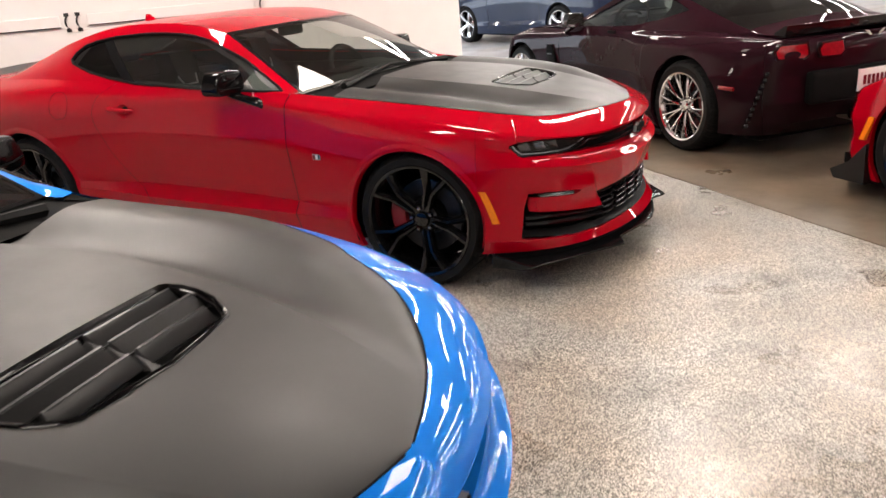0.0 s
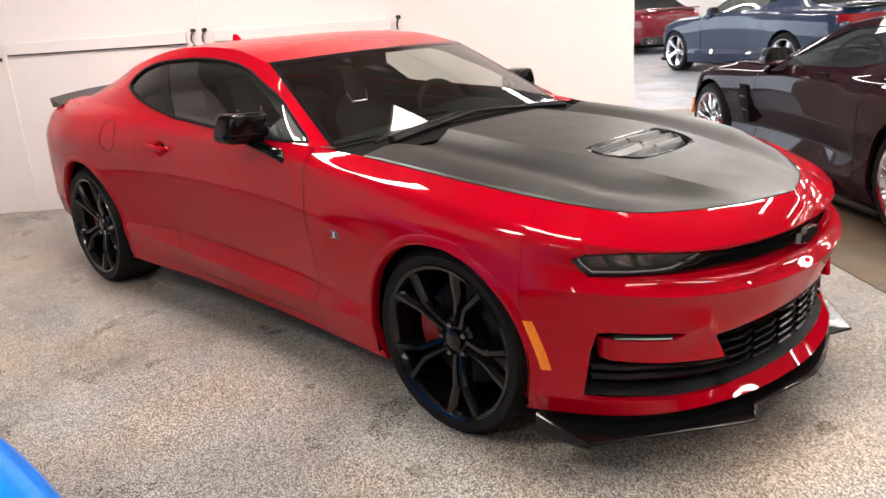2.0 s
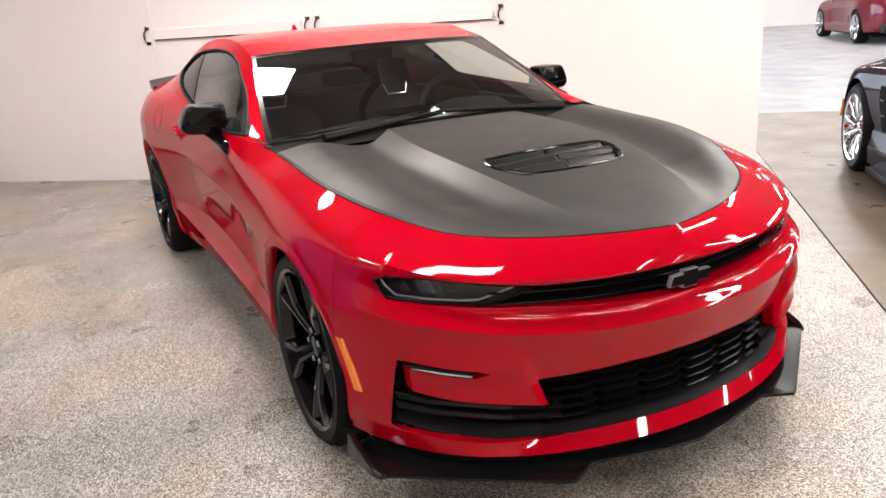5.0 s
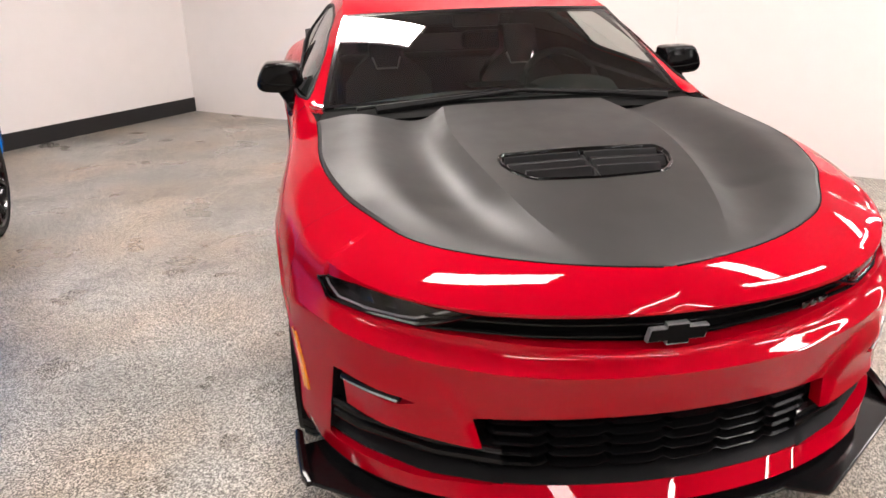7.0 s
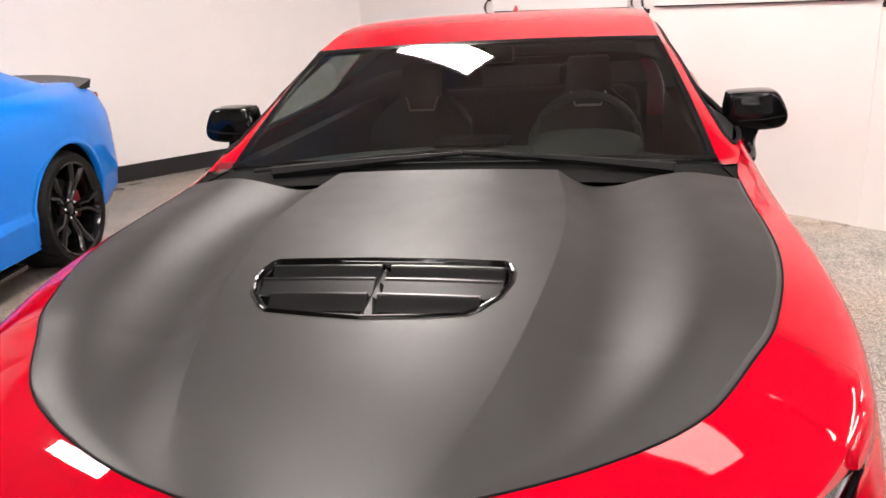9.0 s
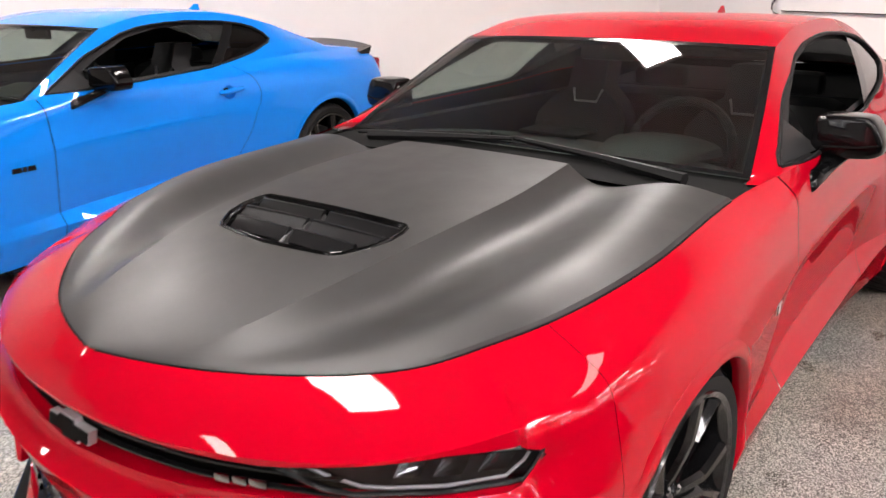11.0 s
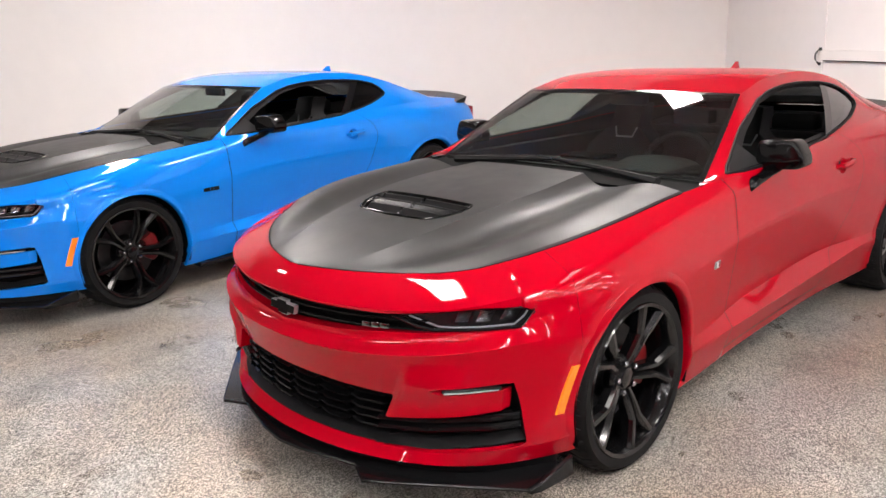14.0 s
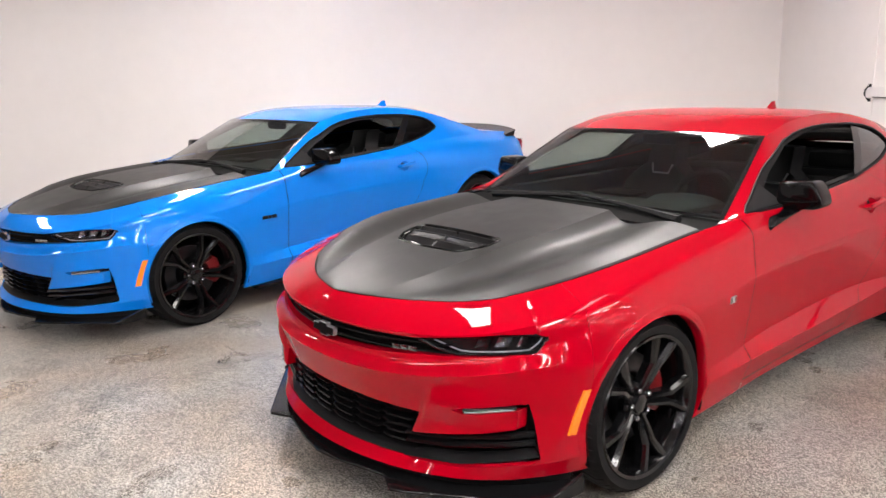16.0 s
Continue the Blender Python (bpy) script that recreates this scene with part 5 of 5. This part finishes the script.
    for y in np.linspace(-0.785, 0.785, 33):
        a = abs(y) / 0.785
        x = -3.80 + 0.27 * a ** 2.2
        z = 1.075 - 0.030 * a ** 2
        rows.append([(x, y, z), (x + 0.02, y, z - 0.005), (x + 0.17, y, z - 0.035), (x + 0.15, y, z - 0.052), (x + 0.03, y, z - 0.055)])
    vs = grid(bm, rows, close=True)
    bm.faces.new(vs[0]), bm.faces.new(vs[-1])
    part("rear_spoiler", bm, SPLIT, car, "black rear spoiler", angle=30)
    bm = bmesh.new()
    rows = []
    for q in np.linspace(0, 1, 8):
        z = 1.300 + 0.066 * q
        front = -2.39 - 0.110 * q ** 0.9
        back = -2.545 + 0.008 * q
        mid, wide = (front + back) / 2, 0.024 * (1 - q) + 0.005
        rows.append([(front, 0, z), (mid, wide, z), (back, wide * 0.6, z), (back, -wide * 0.6, z), (mid, -wide, z)])
    vs = grid(bm, rows, close=True)
    bm.faces.new(vs[-1])
    part("antenna", bm, paint, car)
    bm = bmesh.new()
    n = 36
    loop = []
    tt = np.linspace(0.0, 4.0, 200)
    for i in range(n + 1):
        q = 2 * math.pi * i / n
        fx = -2.43 + 0.075 * math.copysign(abs(math.cos(q)) ** 0.7, math.cos(q))
        P = sh.belt(np.full(200, st(fx)), tt, 0.0)
        j = int(np.argmin(np.abs(P[:, 2] - (0.90 + 0.078 * math.sin(q)))))
        loop.append((P[j, 0], -P[j, 1], P[j, 2]))
    tube(bm, loop, 0.0016, 4)
    part("fuel_door", bm, UNDER, car)
    for k in (1, -1):
        bm = bmesh.new()
        box(bm, (-0.012, -0.13, -0.06), (0.012, 0.13, 0.06), pose(-3.80, k * 0.58, 0.88, 0, 0, k * -28), bevel=0.01)
        part("tail_light", bm, TAIL, car, "red tail light")
    cabin(car, sh, -0.62)
    for x, rr, ww in ((0.030, 0.342, 0.285), (-2.800, 0.346, 0.305)):
        for k in (1, -1):
            wheel(car, x, k * (0.908 if x > -1 else 0.940), k, rr, ww, 0.281, RIMB, "twin")
    return car


coupe("muscle_coupe", "glossy red two-door coupe with satin black hood and black wheels", RED, Matrix.Identity(4), False)
coupe("muscle_coupe", "glossy bright blue two-door coupe with satin black hood and black wheels", BLUE, pose(0.500, -3.240, 0, 0, 0, 6.98), True)

# ---- the other cars of the hall ----
def plain_car(name, label, shell, paint, m, arches, window, glass_taus, roof_taus, wheels, style, rim_material, dash, mirror_at, post=None):
    """Body, glass, cabin, mirrors and wheels of a car; returns it."""
    car = thing(name, label, "car", "cars in the hall", m)
    n = len(shell.plan) - 1
    s_front, s_door, s_rear = shell.station(arches[0][0] + 0.36), float(shell.station(arches[0][0] - 0.72)), float(shell.station(arches[1][0] + 0.55))
    for k in (1, -1):
        for nm, a, b, cuts in (("fender", 4.7, s_door - 0.008, (0,)), ("door", s_door + 0.008, s_rear - 0.008, ()), ("rear_quarter", s_rear + 0.008, n - 2.6, (1,))):
            bm = bmesh.new()
            band(bm, a, b, ns=40, shell=shell)
            for c in cuts:
                cut(bm, ring(*arches[c], 36), "y", rim=0.03, way=(0, -1, 0))
            both(bm, k)
            part(nm, bm, paint, car)
        bm = bmesh.new()
        strip(bm, lambda a, b: shell.flank(a, b), np.linspace(0.0, len(shell.rail) - 1.0, 80), np.linspace(0, 1, 9))
        cut(bm, window, "y", rim=0.02, way=(0, -1, 0))
        both(bm, k)
        part("roof_pillar", bm, paint, car)
        bm = bmesh.new()
        strip(bm, lambda a, b: shell.flank(a, b) - np.array([0, 0.014, 0]), np.linspace(glass_taus[0] - 0.4, glass_taus[3], 60), np.linspace(0, 1, 9))
        both(bm, k)
        part("door_window", bm, GLASS, car, "tinted side window")
        for cx, cz, r in arches:
            bm = bmesh.new()
            rows = [[(cx + (r + 0.006) * math.cos(q), yy, cz + (r + 0.006) * math.sin(q)) for yy in (0.90, 0.75, 0.55)] + [(cx, 0.55, cz)] for q in np.linspace(-0.35, math.pi + 0.35, 22)]
            grid(bm, rows)
            both(bm, k)
            part("arch_liner", bm, UNDER, car)
        mirror(car, k, *mirror_at, paint if paint is not PURPLE else GLOSS)
    for nm, a, b in (("front_bumper", 0.0, 4.69), ("rear_bumper", n - 2.58, n)):
        bm = bmesh.new()
        band(bm, a, b, ns=40, shell=shell)
        both(bm, 0)
        weld(bm)
        cut(bm, ring(*arches[0 if a == 0 else 1], 36), "y")
        part(nm, bm, paint, car)
    V = np.linspace(-1, 1, 25)
    last = len(shell.rail) - 1
    for nm, a, b, mtl in (("hood", 0.0, glass_taus[0], paint), ("windscreen", glass_taus[0], glass_taus[1], GLASS), ("roof", glass_taus[1], glass_taus[2], paint), ("rear_window", glass_taus[2], glass_taus[3], DARKGLASS), ("boot_lid", glass_taus[3], last, paint)):
        bm = bmesh.new()
        strip(bm, lambda p, q: shell.top(p, q), np.linspace(a, b, 18), V)
        part(nm, bm, mtl, car)
    bm = bmesh.new()
    x0, x1 = arches[1][0] - 0.6, arches[0][0] + 0.7
    box(bm, (x0, -0.74, 0.14), (x1, 0.74, 0.20))
    part("floor_pan", bm, UNDER, car, smooth=False)
    cabin(car, shell, dash, shell is COUPE)
    for (x, y, rr, ww, rim) in wheels:
        for k in (1, -1):
            wheel(car, x, k * y, k, rr, ww, rim, rim_material, style)
    return car


V_PLAN = ((0.95, 0), (0.91, 0.30), (0.82, 0.55), (0.68, 0.74), (0.50, 0.87), (0.30, 0.95), (0.0, 0.968), (-0.5, 0.93), (-1.0, 0.912), (-1.7, 0.93), (-2.25, 0.972),
          (-2.71, 0.985), (-3.05, 0.955), (-3.32, 0.88), (-3.50, 0.72), (-3.56, 0.42), (-3.58, 0))
V_LEVELS = (
    ((0.10, 0.12, 0.17, 0.21, 0.23, 0.24, 0.24, 0.18, 0.07, 0.10, 0.20, 0.27, 0.28, 0.26, 0.16, 0.07, 0.06), (0.60, 0.60, 0.63, 0.68, 0.74, 0.80, 0.83, 0.84, 0.85, 0.865, 0.880, 0.880, 0.870, 0.862, 0.86, 0.86, 0.86)),
    ((0.03, 0.03, 0.04, 0.05, 0.06, 0.06, 0.06, 0.05, 0.03, 0.045, 0.09, 0.14, 0.15, 0.14, 0.08, 0.03, 0.02), (0.55, 0.55, 0.57, 0.61, 0.67, 0.74, 0.77, 0.785, 0.795, 0.815, 0.84, 0.85, 0.85, 0.845, 0.84, 0.84, 0.84)),
    ((0.01, 0.01, 0.015, 0.02, 0.02, 0.015, 0.01, 0.012, 0.012, 0.012, 0.02, 0.04, 0.05, 0.05, 0.02, 0.0, 0.0), (0.48, 0.48, 0.49, 0.52, 0.57, 0.63, 0.67, 0.68, 0.69, 0.71, 0.75, 0.77, 0.77, 0.77, 0.76, 0.76, 0.76)),
    ((0.0, 0.0, 0.0, 0.0, 0.0, 0.0, 0.0, 0.012, 0.018, 0.01, 0.0, 0.0, 0.0, 0.02, 0.04, 0.04, 0.04), (0.40, 0.40, 0.41, 0.43, 0.46, 0.50, 0.53, 0.54, 0.55, 0.56, 0.58, 0.60, 0.60, 0.60, 0.60, 0.60, 0.60)),
    ((0.03, 0.03, 0.03, 0.02, 0.01, 0.0, 0.0, 0.045, 0.06, 0.05, 0.01, 0.0, 0.01, 0.03, 0.05, 0.05, 0.05), (0.30, 0.30, 0.31, 0.33, 0.35, 0.37, 0.38, 0.38, 0.39, 0.39, 0.40, 0.42, 0.42, 0.42, 0.42, 0.42, 0.42)),
    ((0.02, 0.02, 0.02, 0.01, 0.01, 0.0, 0.0, 0.01, 0.015, 0.01, 0.0, 0.0, 0.02, 0.06, 0.10, 0.10, 0.10), (0.20, 0.20, 0.20, 0.21, 0.22, 0.23, 0.24, 0.24, 0.24, 0.24, 0.25, 0.27, 0.27, 0.27, 0.27, 0.27, 0.27)),
    ((0.04, 0.04, 0.04, 0.03, 0.03, 0.03, 0.03, 0.04, 0.05, 0.05, 0.04, 0.04, 0.05, 0.10, 0.16, 0.18, 0.18), (0.12, 0.12, 0.12, 0.12, 0.12, 0.12, 0.12, 0.12, 0.12, 0.12, 0.13, 0.16, 0.18, 0.18, 0.18, 0.18, 0.18)),
)
V_RAIL = ((0.78, 0.30, 0.615), (0.30, 0.70, 0.795), (-0.30, 0.73, 0.85), (-0.74, 0.76, 0.868), (-1.05, 0.655, 1.02), (-1.36, 0.555, 1.155), (-1.70, 0.535, 1.195), (-2.15, 0.565, 1.135), (-2.60, 0.62, 1.025), (-3.05, 0.64, 0.900), (-3.42, 0.65, 0.868))
V_CENTRE = ((0.86, 0, 0.615), (0.42, 0, 0.79), (-0.20, 0, 0.885), (-0.60, 0, 0.915), (-0.95, 0, 1.085), (-1.28, 0, 1.205), (-1.66, 0, 1.238), (-2.18, 0, 1.19), (-2.66, 0, 1.08), (-3.10, 0, 0.955), (-3.50, 0, 0.890))
SPORTS = Shell(V_PLAN, V_LEVELS, V_RAIL, V_CENTRE, breaks=(3, 5), crease=(3, 4, 5))
V_ARCH = ((0.0, 0.335, 0.365), (-2.71, 0.350, 0.385))
V_WINDOW = [(-0.86, 0.872), (-1.80, 0.905), (-2.12, 0.96), (-2.38, 1.03), (-2.20, 1.085), (-1.95, 1.140), (-1.70, 1.152), (-1.48, 1.135)]


def sports_car(label, paint, m, rim, style, front_detail):
    car = plain_car("sports_car", label, SPORTS, paint, m, V_ARCH, V_WINDOW, (3, 5, 7, 9), None,
                    ((0.0, 0.955, 0.330, 0.285, 0.250), (-2.71, 0.975, 0.345, 0.335, 0.262)), style, rim, -0.66, (-0.98, 0.93, 0.945))
    # rear spoiler with end plates
    bm = bmesh.new()
    rows = []
    for y in np.linspace(-0.66, 0.66, 33):
        a = abs(y) / 0.66
        x = -3.50 + 0.08 * a ** 2
        z = 0.950 - 0.010 * a ** 2
        rows.append([(x - 0.01, y, z), (x + 0.015, y, z), (x + 0.11, y, z - 0.05), (x + 0.10, y, z - 0.068), (x + 0.01, y, z - 0.070)])
    vs = grid(bm, rows, close=True)
    bm.faces.new(vs[0]), bm.faces.new(vs[-1])
    part("rear_spoiler", bm, GLOSS if paint is PURPLE else paint, car, "black rear spoiler" if paint is PURPLE else "", angle=30)
    for k in (1, -1):
        # tail lamps, four
        for (y, w2) in ((0.66, 0.125), (0.40, 0.11)):
            tail = new("tail_light")
            tail.parent = car
            tail.matrix_local = pose(-3.565 + 0.085 * (y > 0.5), k * y, 0.775, 0, 0, k * (-24 if y > 0.5 else -7))
            bm = bmesh.new()
            prism(bm, ((-w2, -0.03), (-w2 + 0.03, -0.058), (w2 - 0.02, -0.055), (w2, 0.0), (w2 - 0.03, 0.050), (-w2 + 0.02, 0.058)), -0.015, 0.02, "x")
            part("housing", bm, GLOSS, tail, smooth=False)
            bm = bmesh.new()
            prism(bm, [(a * 0.86, b * 0.80) for a, b in ((-w2, -0.03), (-w2 + 0.03, -0.058), (w2 - 0.02, -0.055), (w2, 0.0), (w2 - 0.03, 0.050), (-w2 + 0.02, 0.058))], -0.022, 0.0, "x")
            part("lens", bm, TAIL, tail, "red lens", smooth=False)
        # rear corner outlet and wheel-arch vent
        for i in range(10):
            bm = bmesh.new()
            z = 0.27 + 0.040 * i
            box(bm, (-0.085, -0.012, -0.014), (0.085, 0.014, 0.012), pose(-3.33 - 0.012 * i, k * (0.893 - 0.007 * i), z, 0, 14, k * -36), bevel=0.003)
            part("outlet_slat", bm, GLOSS, car)
        bm = bmesh.new()
        prism(bm, ((-0.62, 0.70), (-0.72, 0.42), (-0.64, 0.40), (-0.50, 0.60), (-0.52, 0.70)), 0.880, 0.930, "y")
        both(bm, k)
        part("fender_vent", bm, UNDER, car, smooth=False)
        for i in range(2):
            bm = bmesh.new()
            box(bm, (-0.67 + 0.05 * i, 0.91, 0.50 + 0.10 * i), (-0.58 + 0.05 * i, 0.934, 0.512 + 0.10 * i), bevel=0.003)
            both(bm, k)
            part("vent_blade", bm, PLASTIC, car)
        bm = bmesh.new()
        box(bm, (-1.72, 0.893, 0.842), (-1.60, 0.915, 0.872), bevel=0.01)
        both(bm, k)
        part("door_latch", bm, UNDER, car)
        bm = bmesh.new()
        box(bm, (-2.45, 0.80, 0.075), (-0.42, 0.955, 0.125), bevel=0.012)
        both(bm, k)
        part("side_skirt", bm, GLOSS, car)
        bm = bmesh.new()
        box(bm, (-3.28, 0.955, 0.52), (-3.12, 0.972, 0.55), bevel=0.006)
        both(bm, k)
        part("rear_marker", bm, TAIL, car)
        bm = bmesh.new()
        prism(bm, ((0.34, 0.50), (0.375, 0.50), (0.43, 0.36), (0.395, 0.36)), 0.925, 0.948, "y")
        both(bm, k)
        part("side_marker", bm, AMBER, car, "amber side marker lens", smooth=False)
        if front_detail:
            bm = bmesh.new()
            prism(bm, ((0.36, 0.10), (0.58, 0.10), (0.61, 0.15), (0.48, 0.22), (0.37, 0.34)), 0.86, 0.955, "y")
            both(bm, k)
            part("splitter_wing", bm, PLASTIC, car, "black splitter winglet", smooth=False)
    bm = bmesh.new()
    rows = []
    for y in np.linspace(-0.86, 0.86, 31):
        x = 0.99 - 0.42 * (abs(y) / 0.86) ** 2.4
        rows.append([(x, y, 0.085), (x, y, 0.10), (x - 0.20, y, 0.115), (x - 0.20, y, 0.085)])
    grid(bm, rows, close=True)
    part("front_splitter", bm, PLASTIC, car)
    for i, y in enumerate((-0.16, -0.06, 0.06, 0.16)):
        bm = bmesh.new()
        lathe(bm, [(0.045, 0.0), (0.050, -0.004), (0.050, 0.10), (0.044, 0.10), (0.043, 0.0)], 24, "x")
        bmesh.ops.translate(bm, verts=bm.verts, vec=(-3.58, y, 0.30))
        part("exhaust_tip", bm, CHROME, car)
    bm = bmesh.new()
    box(bm, (-3.585, -0.55, 0.40), (-3.50, 0.55, 0.63), bevel=0.03)
    part("rear_recess", bm, UNDER, car)
    bm = bmesh.new()
    box(bm, (-3.60, -0.155, 0.45), (-3.588, 0.155, 0.605), bevel=0.004)
    plate = part("plate", bm, WHITEP, car, "white licence plate")
    bm = bmesh.new()
    for i in range(6):
        box(bm, (-3.604, -0.115 + 0.040 * i, 0.495), (-3.601, -0.090 + 0.040 * i, 0.560))
    part("plate_marks", bm, MAROON, plate, smooth=False)
    bm = bmesh.new()
    for k in (1, -1):
        prism(bm, ((0.0, -0.03), (k * 0.02, -0.025), (k * 0.10, 0.035), (k * 0.06, 0.03)), -3.566, -3.556, "x")
    bmesh.ops.translate(bm, verts=bm.verts, vec=(0, 0, 0.83))
    part("rear_emblem", bm, CHROME, car, smooth=False)
    return car


def at_room(u, w, heading):
    return Matrix.Translation(rm(u, w)) @ pose(0, 0, 0, 0, 0, heading)


sports_car("burgundy-black low sports coupe with chrome mesh wheels on brown concrete", PURPLE, at_room(8.90, 0.03, 139.2), CHROME, "mesh", False)
sports_car("glossy red low sports coupe with black wheels on brown concrete", RED, at_room(8.87, 4.82, 139.2), RIMB, "mesh", True)


def far_coupe(label, paint, m, rim, style, tail):
    car = plain_car("parked_coupe", label, COUPE, paint, m, ARCH, WINDOW, (1, 3, 6, 8), None,
                    ((0.0, 0.925, 0.345, 0.25, 0.262), (-2.812, 0.945, 0.345, 0.27, 0.262)), style, rim, -0.62, (-1.00, 0.925, 1.005))
    bm = bmesh.new()
    if tail == "bar":
        rows = []
        for y in np.linspace(-0.78, 0.78, 25):
            x = -3.865 + 0.22 * (abs(y) / 0.78) ** 3
            rows.append([(x, y, 0.81), (x - 0.01, y, 0.82), (x - 0.01, y, 0.92), (x, y, 0.93), (x + 0.05, y, 0.93), (x + 0.05, y, 0.81)])
        grid(bm, rows, close=True)
        part("tail_light", bm, TAIL, car, "full-width red tail light bar")
    else:
        for k in (1, -1):
            lathe_bm = bmesh.new()
            box(lathe_bm, (-0.02, -0.075, -0.07), (0.02, 0.075, 0.07), pose(-3.80, k * 0.62, 0.86, 0, 0, k * -18), bevel=0.012)
            part("tail_light", lathe_bm, TAIL, car, "dark red tail light")
        bm.free()
    for k in (1, -1):
        for d in (0, 0.13):
            bm = bmesh.new()
            lathe(bm, [(0.045, 0.0), (0.052, -0.004), (0.052, 0.12), (0.044, 0.12), (0.043, 0.0)], 20, "x")
            bmesh.ops.translate(bm, verts=bm.verts, vec=(-3.87, k * (0.42 + d), 0.33))
            part("exhaust_tip", bm, CHROME, car)
    bm = bmesh.new()
    box(bm, (-3.86, -0.70, 0.245), (-3.66, 0.70, 0.42), bevel=0.03)
    part("rear_valance", bm, PLASTIC, car)
    bm = bmesh.new()
    box(bm, (-3.83, -0.70, 1.03), (-3.70, 0.70, 1.06), bevel=0.012)
    part("rear_spoiler", bm, PLASTIC if tail == "bar" else paint, car)
    return car


far_coupe("grey-blue muscle coupe with polished five-spoke wheels parked in the hall", GREY, pose(-5.15, 12.0, 0, 0, 0, 151) @ Matrix.Diagonal((1.045, 1.0, 1.06, 1)), CHROME, "five", "bar")
far_coupe("dark red sports coupe seen from behind, parked in the hall", MAROON, pose(-10.74, 17.33, 0, 0, 0, 142), CHROME, "five", "round")
